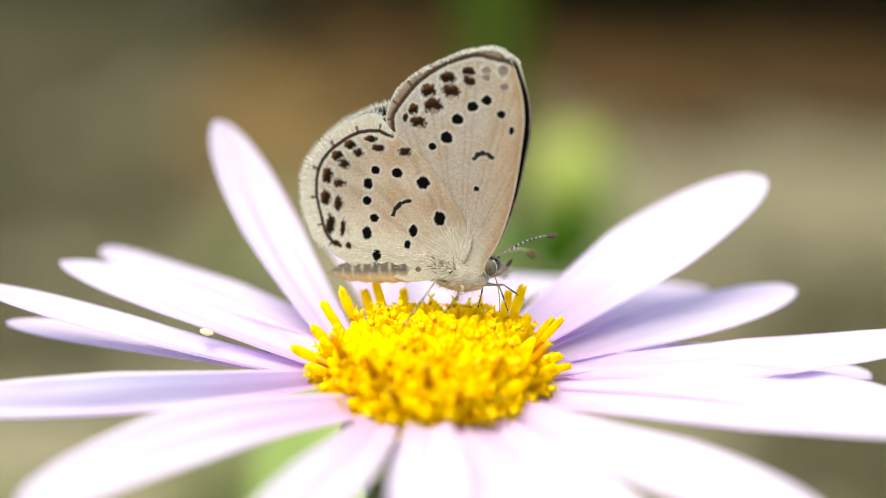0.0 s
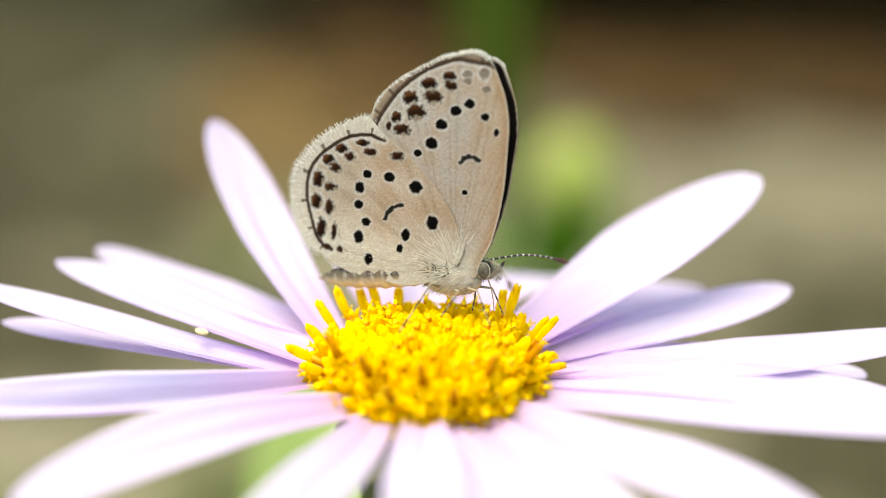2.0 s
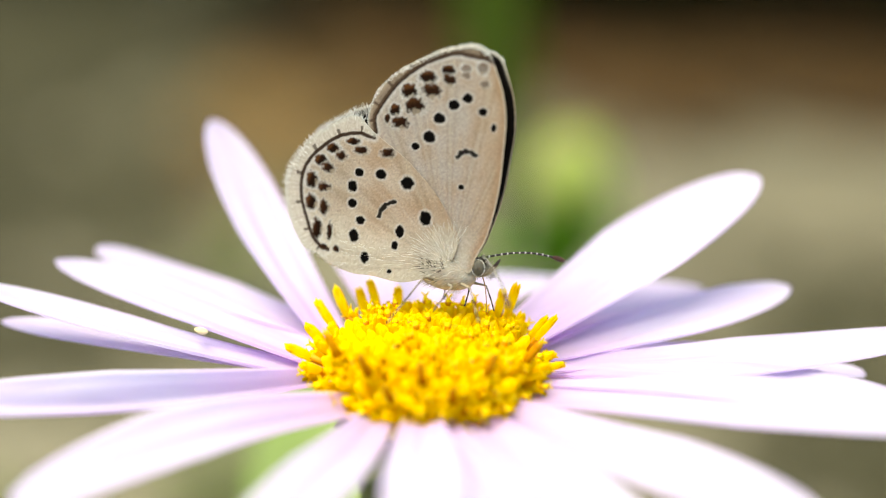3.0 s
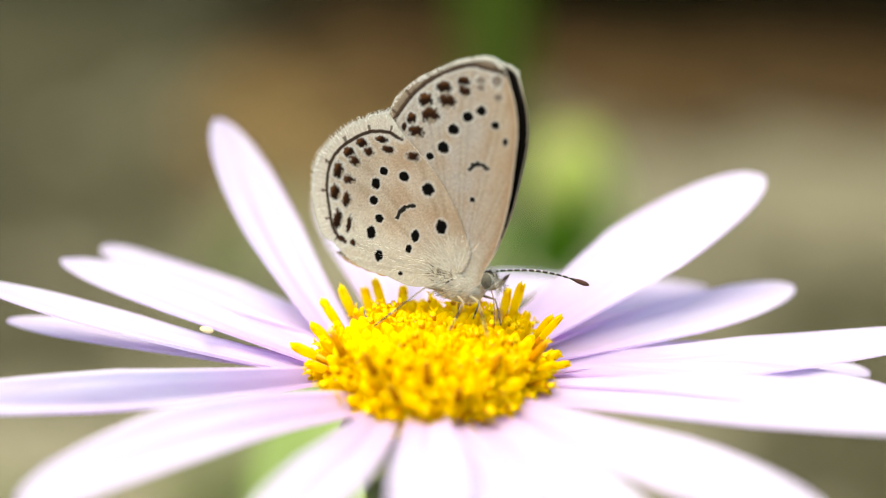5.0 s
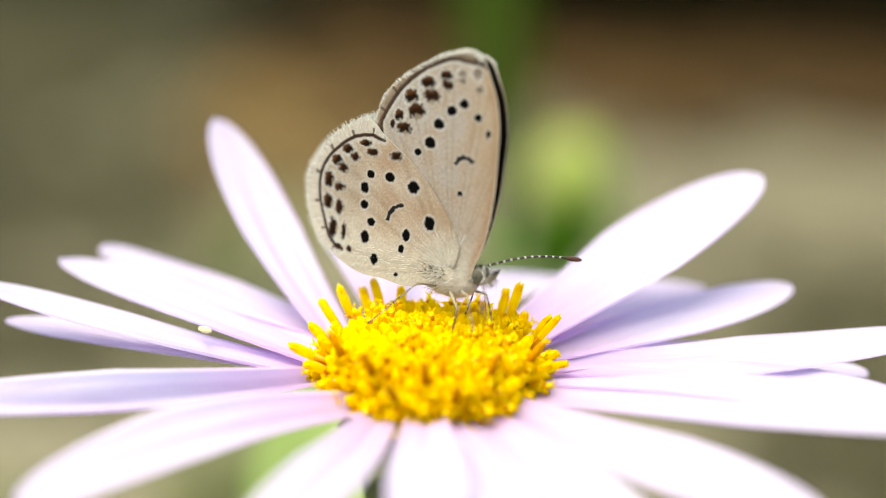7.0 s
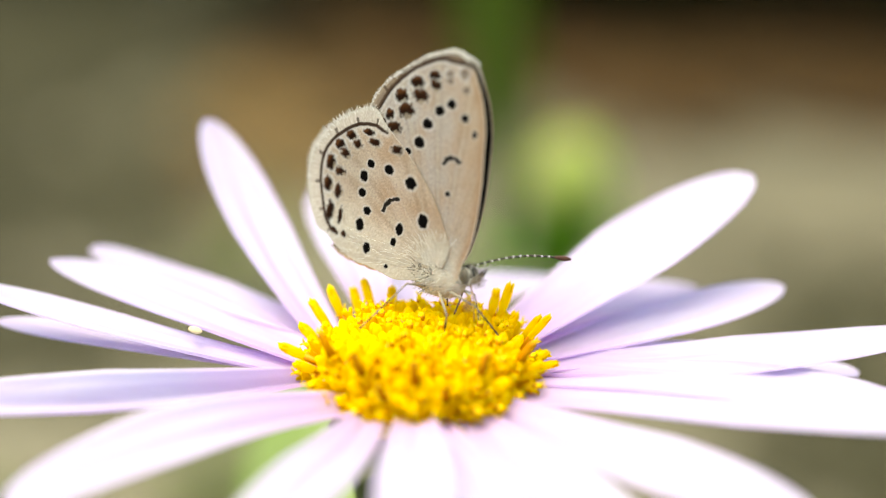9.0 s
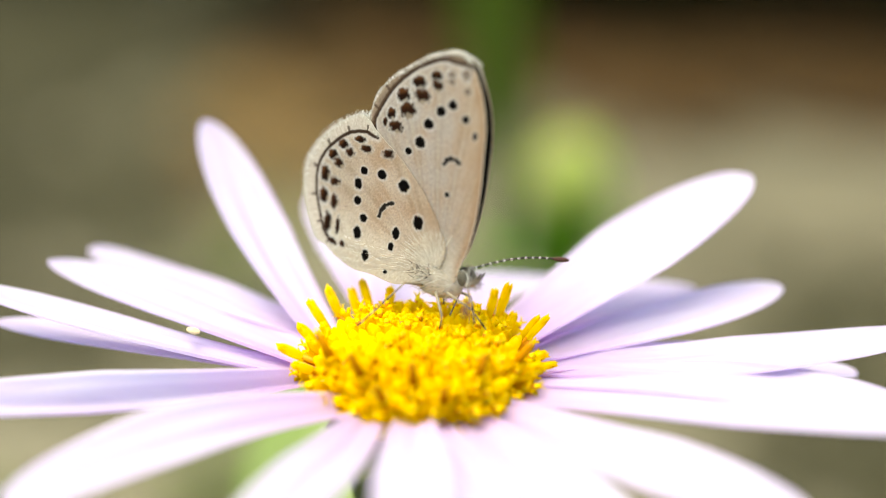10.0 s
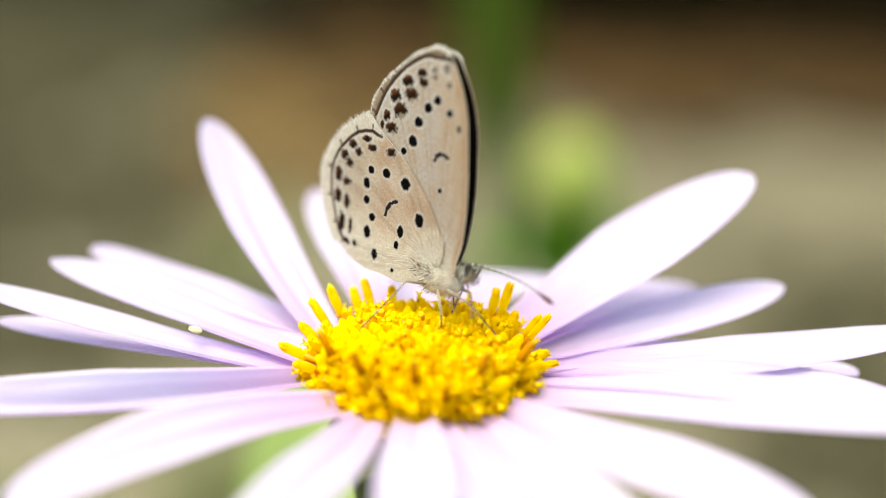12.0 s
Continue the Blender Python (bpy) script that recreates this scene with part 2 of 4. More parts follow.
tagged(olive_right, "dark olive clumps over the dry soil on the right", "moss", kind="stuff")
litter = scatter("leaf_litter", 460, (-0.20, 0.0, 1.06, 1.50), 0.012, M_LITTER, 13, 0.2, 0.01)
tagged(litter, "golden brown leaf litter on the soil", "leaf litter", kind="stuff")
# mulch sheet whose dark colour also paints the shade along the far edge
bed = ground_sheet("planting_bed", -0.16, 2.2, 1.30, 2.6, 80, 40, 0.012, 0.008, M_MULCH_SHADE, 9)
tagged(bed, "brown bark mulch bed, darkened in colour for the shade under the shrubs", "planting bed", kind="structure")
chips = scatter("bark_chips", 2500, (-0.09, 1.1, 1.19, 1.50), 0.011, M_CHIP, 5, 0.25, 0.02)
tagged(chips, "loose brown bark chips on the planting bed", "bark chips", kind="stuff")


def leaf_mesh(length, width, arch, n=7):
    """A pointed leaf along +x with a keel, two layers thick."""
    verts, faces = [], []
    for s in (0, 1):
        for i in range(n + 1):
            t = i / n
            w = width * 0.5 * (math.sin(math.pi * min(1, t * 0.93 + 0.07)) ** 0.8) + 0.0001
            z = arch * math.sin(t * math.pi * 0.8) - s * length * 0.006
            for k in (-1, -0.5, 0, 0.5, 1):
                verts.append((length * t, w * k, z + abs(k) * w * 0.25))
    m = (n + 1) * 5
    for i in range(n):
        for k in range(4):
            a = i * 5 + k
            faces.append((a, a + 5, a + 6, a + 1))
            faces.append((m + a, m + a + 1, m + a + 6, m + a + 5))
    return verts, faces


def shrub(x, y, height, spread, seed, leaves=1300):
    rnd = random.Random(seed)
    root = new("shrub")
    root.location = (x, y, 0.0)
    tagged(root, "dense dark green garden shrub added for the far shade, shade in its leaf colour", "shrub", "shrubs behind the bed")
    lv, lf = leaf_mesh(0.05, 0.024, 0.006, 3)
    V, F = [], []
    tips = []
    for i in range(9):
        a = rnd.uniform(0, 2 * math.pi)
        top = Vector((math.cos(a) * spread * rnd.uniform(0.2, 1), math.sin(a) * spread * rnd.uniform(0.2, 1), height * rnd.uniform(0.5, 1)))
        path = bezier((0, 0, 0), (top.x * 0.3, top.y * 0.3, top.z * 0.7), top, 7)
        v, f = tube(path, [0.009 * (1 - 0.8 * j / 6) for j in range(7)], 6)
        part("limb", mesh_from("limb", v, f, [M_TWIG]), root)
        tips += path[1:]
    for _ in range(leaves):
        c = rnd.choice(tips) + Vector((rnd.gauss(0, spread * 0.3), rnd.gauss(0, spread * 0.3), rnd.gauss(0, height * 0.16)))
        if rnd.random() < 0.4:
            c.z = rnd.uniform(0.02, 0.22)
        c.z = max(0.03, c.z)
        m = pose(c.x, c.y, c.z, rnd.uniform(-50, 50), rnd.uniform(-60, 40), rnd.uniform(0, 360)) @ Matrix.Diagonal((*[rnd.uniform(0.7, 1.5)] * 3, 1))
        o = len(V)
        V += [m @ Vector(p) for p in lv]
        F += [tuple(i + o for i in q) for q in lf]
    tagged(part("foliage", mesh_from("foliage", V, F, [M_SHRUB_SHADE]), root), kind="stuff")
    return root


# shrubs added to fill the dark far strip, which is mostly shade
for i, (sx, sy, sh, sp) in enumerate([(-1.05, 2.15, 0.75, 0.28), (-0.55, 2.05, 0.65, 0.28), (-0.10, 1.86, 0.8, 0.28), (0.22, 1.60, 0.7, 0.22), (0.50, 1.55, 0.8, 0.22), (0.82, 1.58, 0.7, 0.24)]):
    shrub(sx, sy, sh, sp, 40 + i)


# ---- the plant behind: leafy stem and a closed bud ----
def neighbour_plant():
    root = new("aster_plant")
    root.location = (0.0059, 0.185, 0.0)
    tagged(root, "green leafy aster stem with a closed lime-green bud", "plant")
    stem = bezier((0, 0, 0), (0.003, 0.0, 0.25), (0.003, 0.003, 0.47), 16)
    v, f = tube(stem, [0.0024 - 0.0007 * i / 15 for i in range(16)], 8)
    part("stem", mesh_from("stem", v, f, [M_STEM]), root)
    lv, lf = leaf_mesh(0.040, 0.0095, 0.003, 9)
    leaf = mesh_from("leaf", lv, lf, [M_LEAF])
    for z, az, tilt, k in [(0.3387, 255, -84, 1.1), (0.3477, 70, -86, 1.2), (0.3545, 190, -80, 1.1), (0.368, 280, -82, 1.2), (0.3815, 20, -76, 1.1), (0.395, 250, -72, 1.1), (0.25, 200, -30, 1.0), (0.20, 40, -25, 1.1), (0.15, 290, -20, 1.2), (0.09, 130, -15, 1.2)]:
        ob = part("leaf", leaf, root, "", pose(0.0028, 0.002, z, 0, tilt, az))
        ob.scale = (k, k, k)
    branch = bezier((0.002, 0.001, 0.27), (0.009, 0.0, 0.28), (0.0141, -0.002, 0.3274), 9)
    v, f = tube(branch, [0.0013] * 9, 7)
    part("side_stem", mesh_from("side_stem", v, f, [M_STEM]), root)
    # bud: overlapping bracts round a closed head
    v, f = ellipsoid((0, 0, 0), (0.0073, 0.0065, 0.0065), 18, 12)
    v = [(p[1], p[2], p[0]) for p in map(Vector, v)]
    bud = part("bud", mesh_from("bud", v, f, [M_BUD]), root, "closed pale lime-green flower bud", pose(0.0146, -0.002, 0.3445))
    bv, bf = leaf_mesh(0.0090, 0.0050, 0.0016, 5)
    bract = mesh_from("bract", bv, bf, [M_LEAF])
    for i in range(11):
        part("bract", bract, bud, "", pose(0, 0, -0.0085, 0, -38 - 10 * (i % 2), i * 360 / 11))
    lv, lf = leaf_mesh(0.019, 0.012, 0.002, 6)
    broad = mesh_from("leaf", lv, lf, [M_YOUNG])
    for i in range(8):
        part("leaf", broad, root, "", pose(0.0125, -0.003, 0.3245, 0, -25 - 6 * i, 190 + 47 * i))
    return root


neighbour_plant()


def weed(x, y, h, seed):
    rnd = random.Random(seed)
    root = new("low_weed")
    root.location = (x, y, 0)
    tagged(root, "low yellow-green weed tuft growing on bare soil", "weed", "weeds on the soil")
    for i in range(16):
        a = rnd.uniform(0, 360)
        L = h * rnd.uniform(0.6, 1.2)
        v, f = leaf_mesh(L, L * 0.2, L * 0.15, 5)
        part("leaf", mesh_from("leaf", v, f, [M_GRASS]), root, "", pose(0, 0, 0.004, 0, -rnd.uniform(20, 75), a))


weed(-0.115, 0.88, 0.07, 1)
weed(-0.10, 0.62, 0.06, 2)
weed(-0.055, 0.56, 0.05, 3)
weed(-0.20, 0.60, 0.05, 4)


# ---- the aster in flower ----
FC = Vector((-0.8, 0.0, 400.0)) * MM  # middle of the flower head
flower = new("aster_flower")
tagged(flower, "pale lilac aster with a yellow disc, fully open on its stem", "flower")


def petal_mesh(length, width, arch, bow, seed, notch=0.0, point=0.0, fold=0.0, crease=0.0):
    """One ray floret along +x: narrow claw, broad blade with two grooves, tapered blunt tip; lengths in millimetres."""
    rnd = random.Random(seed)
    n, half = 44, 8
    ph = rnd.uniform(0, 6.28)
    rows = []
    for i in range(n + 1):
        t = 1 - (1 - i / n) ** 1.5
        w = width * 0.5 * (0.36 + 0.64 * min(1, t / 0.55) ** 0.8)
        w *= math.sqrt(max(0.0, 1 - max(0.0, (t - 0.5) / 0.5) ** (3.0 - 1.2 * point)))
        tip = max(0.0, (t - 0.80) / 0.20)
        w += 0.02
        row = []
        for k in range(-half, half + 1):
            u = k / half
            x = length * t
            if notch and t > 0.85:
                x -= notch * (t - 0.85) / 0.15 * max(0, math.cos(u * math.pi * 1.5)) ** 2
            x += 0.08 * rnd.uniform(-1, 1) * tip * (abs(u) < 0.9)
            y = w * u + bow * math.sin(math.pi * t) + 0.05 * math.sin(t * 11 + ph + u) * t
            z = arch * math.sin(math.pi * t)
            z += 0.30 * w * u * u * (1.2 - t) + fold * w * (abs(u) - 0.5) * math.sin(math.pi * min(1, t * 0.8 + 0.2)) ** 0.5
            z -= 0.075 * math.cos(u * math.pi * 2.6) * math.sin(math.pi * min(1, t * 1.1))
            z += 0.08 * math.sin(t * 9 + ph + u * 1.3) * t * abs(u)
            if crease and u < 0:
                c = radians(crease) * math.sin(math.pi * min(1, t * 0.75 + 0.25)) ** 0.4
                y += w * u * 0.78 * math.cos(c) - w * u
                z += -w * u * 0.78 * math.sin(c) - fold * w * -u - 0.3 * w * u * u * (1.2 - t)
            row.append((x, y, z))
        rows.append(row)
    m = 2 * half + 1
    V, F = [], []
    for layer in (0.0, -0.12):
        for r in rows:
            for k, (x, y, z) in enumerate(r):
                edge = 0.35 if k in (0, m - 1) else 1.0
                V.append((x * MM, y * MM, (z + layer * edge) * MM))
    o = (n + 1) * m
    for i in range(n):
        for k in range(m - 1):
            a = i * m + k
            F.append((a, a + m, a + m + 1, a + 1))
            F.append((o + a, o + a + 1, o + a + m + 1, o + a + m))
        for k, s in ((0, 1), (m - 1, -1)):
            a = i * m + k
            F.append((a, o + a, o + a + m, a + m) if s > 0 else (a, a + m, o + a + m, o + a))
    for k in range(m - 1):
        a = n * m + k
        F.append((a, a + 1, o + a + 1, o + a))
    return mesh_from("petal", V, F, [M_PETAL])


petal_seed = 60


def ray_petal(base_az, az, rise, reach, wide, arch, bow, twist, notch=0.0, point=0.2, fold=0.0, crease=0.0):
    """A petal from its bearing on the rim to its tip's bearing, rise (degrees) and reach; arch and bow bend it up and sideways."""
    global petal_seed
    petal_seed += 1
    foot = Vector((4.5 * math.cos(radians(base_az)), 4.5 * math.sin(radians(base_az)), -0.9 - 0.06 * (petal_seed % 3)))
    tip = reach * Vector((math.cos(radians(rise)) * math.cos(radians(az)), math.cos(radians(rise)) * math.sin(radians(az)), math.sin(radians(rise))))
    along = (tip - foot).normalized()
    across = Vector((0, 0, 1)).cross(along).normalized()
    turn = Matrix((along, across, along.cross(across))).transposed().to_4x4()
    m = Matrix.Translation(FC + foot * MM) @ turn @ pose(0, 0, 0, twist, 0, 0)
    part("petal", petal_mesh((tip - foot).length, wide, arch, bow, petal_seed, notch, point, fold, crease), flower, "", m)


ray_petal(158.5, 126.3, 19, 22.45, 3.5, -0.9, 0.05, 4, point=0.3)
ray_petal(136.4, 144.3, 1.6, 23.6, 4.4, -0.2, 0.3, 10, point=0.3)
ray_petal(174, 154.5, 3.9, 22.85, 5.0, 0, -0.09, 8, point=0.9)
ray_petal(185, 168.7, 5.4, 25.4, 2.5, -0.33, 0.0, 3, notch=0.3)
ray_petal(175.5, 165.4, -1.0, 23.8, 2.3, 0.0, 0.05, -3, point=0.3)
ray_petal(-177, -168.3, 0, 25.2, 4.3, -0.29, 0.33, 3, fold=0.12, crease=74)
ray_petal(-131.3, -140.4, 0.2, 23.15, 4.1, 0.8, -0.16, -8.6, fold=0.3)
ray_petal(-121, -111, 3.5, 21.8, 3.2, 0.6, 0.8, -12)
ray_petal(-94.5, -90.2, 2.7, 22.0, 3.45, 0.85, 0.1, 3, notch=0.3)
ray_petal(-88, -79.3, 2.0, 22.0, 2.95, 0.3, 0.5, -6)
ray_petal(-61.8, -63, 0.6, 22.7, 3.75, -0.06, -0.2, 3)
ray_petal(-48.9, -44.3, 1.0, 23.2, 3.85, -0.16, 0, 10)
ray_petal(-29.6, -19.4, 1.9, 26, 4.7, 0.2, 0, 4)
ray_petal(-6, -10.9, -0.4, 24.2, 4.8, 0.3, 0.05, -2.5)
ray_petal(5, 10.2, -6.5, 23.8, 3.7, 0.6, 0.17, -3, point=0.3)
ray_petal(8, 3.3, 2.0, 25.9, 4.8, -0.55, -0.42, -4, notch=1.6, point=0.0)
ray_petal(21.5, 25.2, 0.25, 22.0, 3.9, -0.04, -0.46, 2)
ray_petal(29, 41.6, -5.0, 20.8, 4.4, 0.6, 0.1, -3)
ray_petal(35.9, 35.7, 13.5, 23.1, 5.7, -0.6, 0.5, 2.5, point=0.1)
ray_petal(70, 64, -8.6, 20.0, 4.2, 0.8, 1.3, -1)
ray_petal(115, 107, 4, 22.0, 3.7, 0.3, 0.0, 0)
ray_petal(94, 92, -8, 20.0, 3.6, 0.2, 0.0, 0)


def receptacle():
    verts, faces = [], []
    prof = [(0.05, 1.15), (1.6, 1.1), (3.2, 0.85), (4.5, 0.42), (5.35, -0.9), (5.3, -1.5), (4.2, -2.6), (2.2, -3.6), (0.9, -4.2)]
    n = 32
    for r, z in prof:
        for k in range(n):
            a = 2 * math.pi * k / n
            verts.append((r * MM * math.cos(a), r * MM * math.sin(a), z * MM))
    for i in range(len(prof) - 1):
        for k in range(n):
            faces.append((i * n + k, i * n + (k + 1) % n, (i + 1) * n + (k + 1) % n, (i + 1) * n + k))
    slots = [0 if i // n < 6 else 1 for i in range(len(faces))]
    return mesh_from("receptacle", verts, faces, [M_GOLD, M_CALYX], slots)


head = part("receptacle", receptacle(), flower, "domed yellow-green receptacle", Matrix.Translation(FC))
bv, bf = leaf_mesh(0.0036, 0.0017, 0.0006, 6)
bract_mesh = mesh_from("bract", bv, bf, [M_CALYX])
for i in range(34):
    ring = i % 2
    part("bract", bract_mesh, head, "", pose(0, 0, -0.0036 + 0.0004 * ring, 0, 0, i * 360 / 34) @ pose(0.0015, 0, 0, 0, -10 + 10 * ring, 0))
path = bezier((0.8 * MM, 0, -0.2), (0.004, 0.004, 0.2), (FC.x, FC.y, FC.z - 3.6 * MM), 22)
path[0] = Vector((0.0008, 0, -0.01))
v, f = tube(path, [0.0016 - 0.0005 * i / 21 for i in range(22)], 10)
part("stem", mesh_from("stem", v, f, [M_STEM]), flower, "thin green stem")
lv, lf = leaf_mesh(0.05, 0.011, 0.005, 8)
stem_leaf = mesh_from("leaf", lv, lf, [M_LEAF])
for z, az in ((0.10, 20), (0.17, 150), (0.24, 265), (0.31, 40)):
    part("leaf", stem_leaf, flower, "", pose(0.0015, 0.0015, z, 0, -40, az))


lv, lf = leaf_mesh(0.066, 0.020, 0.006, 10)
part("leaf", mesh_from("leaf", lv, lf, [M_PALE]), flower, "pale young green leaf", pose(0.003, 0.004, 0.338, 0, -29, 107))
lv, lf = leaf_mesh(0.0052, 0.0017, 0.0004, 6)
long_bract = mesh_from("bract", lv, lf, [M_CALYX])
for az in (236, 247, 259, 303, 318):
    part("bract", long_bract, head, "", pose(0, 0, -0.0030, 0, 0, az) @ pose(0.0022, 0, 0, 0, 4, 0))


tv_, tf_ = leaf_mesh(0.0115, 0.0034, 0.001, 7)
top_leaf = mesh_from("leaf", tv_, tf_, [M_CALYX])
for az, tilt in ((243, -60), (300, -52), (60, -50), (124, -44)):
    part("leaf", top_leaf, flower, "", pose(FC.x, FC.y, FC.z - 0.0154, 0, tilt, az))


def floret_open(seed, stage):
    """Open disc floret: slim tube, flared throat, five pointed lobes, anther column with pollen."""
    rnd = random.Random(seed)
    h = 1.75 + 0.3 * stage
    v, f = tube([(0, 0, 0), (0, 0, h * 0.45), (0, 0, h * 0.62), (0, 0, h * 0.9), (0, 0, h)], [0.13, 0.15, 0.24, 0.31, 0.33], 10)
    pieces = [(v, f[:-1], 0)]
    for k in range(5):
        a = 2 * math.pi * k / 5 + rnd.uniform(-0.15, 0.15)
        d, s = Vector((math.cos(a), math.sin(a), 0)), Vector((-math.sin(a), math.cos(a), 0))
        L = rnd.uniform(0.20, 0.34)
        up = rnd.uniform(0.12, 0.30)
        b0, z0 = d * 0.30, Vector((0, 0, h - 0.03))
        p = [b0 + s * 0.19 + z0, b0 - s * 0.19 + z0, b0 + d * L * 0.55 + s * 0.15 + z0 + Vector((0, 0, up)), b0 + d * L * 0.55 - s * 0.15 + z0 + Vector((0, 0, up)), b0 + d * L + z0 + Vector((0, 0, up * 0.9))]
        q = [x - Vector((0, 0, 0.05)) - d * 0.02 for x in p]
        pieces.append((p + q, [(0, 1, 3, 2), (2, 3, 4), (5, 7, 8, 6), (7, 9, 8), (0, 2, 7, 5), (1, 6, 8, 3), (2, 4, 9, 7), (3, 8, 9, 4)], 0))
    top = h + (1.25 if stage > 0.95 else 0.12 + 0.75 * stage)
    v, f = tube([(0, 0, h * 0.6), (0.01, 0, h + 0.1), (0.03, 0.01, top)], [0.18, 0.21, 0.19] if stage > 0.95 else [0.15, 0.17, 0.16], 8)
    pieces.append((v, f, 3 if stage > 0.95 else 1))
    v, f = ellipsoid((0, 0, 0), (0.17, 0.15, 0.15), 8, 6)
    pieces.append(([Vector((p[1], p[2], p[0] * 1.3 + top)) for p in map(Vector, v)], f, 1 if stage > 0.95 else 2))
    for sgn in (-1, 1):
        v, f = tube([(0.02, 0, top + 0.12), (0.10 * sgn, 0.02, top + 0.32), (0.20 * sgn, 0.03, top + 0.40)], [0.06, 0.055, 0.03], 5)
        pieces.append((v, f, 0))
    V, F, S = merge(pieces)
    return mesh_from("floret", scaled(V, MM), F, [M_YELLOW, M_AMBER, M_POLLEN, M_ANTHER], S)


def floret_tall(seed):
    """Tall rim floret: long tube with blunt upright lobes, closed round the column."""
    rnd = random.Random(seed)
    v, f = tube([(0, 0, 0), (0, 0, 0.9), (0.02, 0, 1.6), (0.03, 0, 2.25), (0.03, 0, 2.6), (0.04, 0, 3.05)], [0.12, 0.15, 0.19, 0.25, 0.23, 0.07], 10)
    v = [Vector(p) * (1 + 0.06 * rnd.uniform(-1, 1)) if p[2] > 0.5 else Vector(p) for p in v]
    pieces = [(v, f[20:], 0), (v, f[:20], 1)] if seed == 6 else [(v, f, 0)]
    for k in range(5):
        a = 2 * math.pi * k / 5
        v, f = ellipsoid((0, 0, 0), (0.27, 0.085, 0.085), 6, 5)
        c = Vector((0.145 * math.cos(a) + 0.03, 0.145 * math.sin(a), 2.76 + rnd.uniform(-0.06, 0.12)))
        pieces.append(([Vector((p[1], p[2], p[0])) + c for p in map(Vector, v)], f, 0))
    if seed != 5:
        v, f = tube([(0.1, 0.10, 0.4), (0.17, 0.13, 1.0), (0.20, 0.15, 1.75)], [0.14, 0.17, 0.13], 6)
        pieces.append((v, f, 1))
    V, F, S = merge(pieces)
    return mesh_from("floret", scaled(V, MM), F, [M_YELLOW, M_AMBER], S)


def floret_bud(seed):
    """Unopened disc floret: a club with five furrows that meet on top."""
    rnd = random.Random(seed)
    prof = [(0.14, 0.0), (0.20, 0.5), (0.28, 0.85), (0.32, 1.1), (0.29, 1.35), (0.20, 1.58), (0.07, 1.72)]
    n = 15
    verts, faces = [], []
    for i, (r, z) in enumerate(prof):
        for k in range(n):
            a = 2 * math.pi * k / n
            rr = r * (1 + (0.12 * math.cos(5 * a) if i > 1 else 0) + rnd.uniform(-0.03, 0.03))
            verts.append((rr * math.cos(a), rr * math.sin(a), z))
    for i in range(len(prof) - 1):
        for k in range(n):
            faces.append((i * n + k, i * n + (k + 1) % n, (i + 1) * n + (k + 1) % n, (i + 1) * n + k))
    faces.append(tuple((len(prof) - 1) * n + k for k in range(n)))
    return mesh_from("floret", scaled(verts, MM), faces, [M_YELLOW])


OPEN = [floret_open(s, st) for s, st in ((1, 0.0), (2, 0.1), (3, 0.25), (4, 0.9))]
TALL = [floret_tall(s) for s in (5, 6, 7)]
RIPE = [floret_open(s, 1.0) for s in (13, 14)]
BUDS = [floret_bud(s) for s in (8, 9, 10)]
rnd = random.Random(21)


def set_floret(me, r, a, base, lean, k, w=None):
    m = Matrix.Translation(FC + Vector((r * math.cos(a), r * math.sin(a), base)) * MM) @ pose(0, 0, 0, 0, 0, math.degrees(a)) @ pose(0, 0, 0, rnd.uniform(-8, 8), lean, 0) @ pose(0, 0, 0, 0, 0, rnd.uniform(0, 360))
    ob = part("floret", me, flower, "", m)
    w = k if w is None else w
    ob.scale = (w, w, k * rnd.uniform(0.94, 1.06))


N_FLORETS = 205
for i in range(N_FLORETS):
    r = 4.25 * math.sqrt((i + 0.5) / N_FLORETS)
    a = i * 2.399963 + rnd.uniform(-0.06, 0.06)
    if r > 3.7:
        me = rnd.choice(BUDS) if rnd.random() > 0.12 else OPEN[0]
    elif r > 2.8:
        me = rnd.choice(OPEN[:2] + BUDS)
    else:
        me = rnd.choice(OPEN[:2] + BUDS + BUDS)
    set_floret(me, r, a, 0.10 - 0.50 * (r / 4.6) ** 2.2, 36 * (r / 4.6) ** 1.8 * rnd.uniform(0.8, 1.15), rnd.uniform(0.93, 1.05))
# tall florets round the rim: bearing, lean, length in millimetres, kind
RIM = [(182, 60, 2.7, 1), (169, 46, 2.4, 1), (154, 41, 3.1, 1), (143, 31, 3.25, 1), (132, 31, 2.6, 0), (120, 23, 2.8, 0), (114, 10, 2.5, 0), (103, 3, 1.7, 0), (92, 5, 1.4, 0),
       (80, 5, 1.4, 0), (69, 6, 1.5, 0), (60, 6, 1.7, 0), (51, 10, 1.8, 0), (45, 16, 2.8, 2), (39, 20, 3.1, 0), (27, 26, 2.2, 0), (18, 38, 2.6, 1), (12, 42, 3.0, 1), (1, 62, 2.1, 0), (-6, 76, 2.2, 0),
       (-14, 55, 1.9, 1), (190, 66, 2.0, 1), (174, 40, 1.9, 1), (160, 30, 1.9, 1), (32, 24, 1.9, 0), (-22, 60, 1.8, 0)]
for az, lean, length, kind in RIM:
    set_floret(TALL[kind], 4.45, radians(az), -0.55, lean, length / 2.75, 1.08 if az > 20 else 0.85)
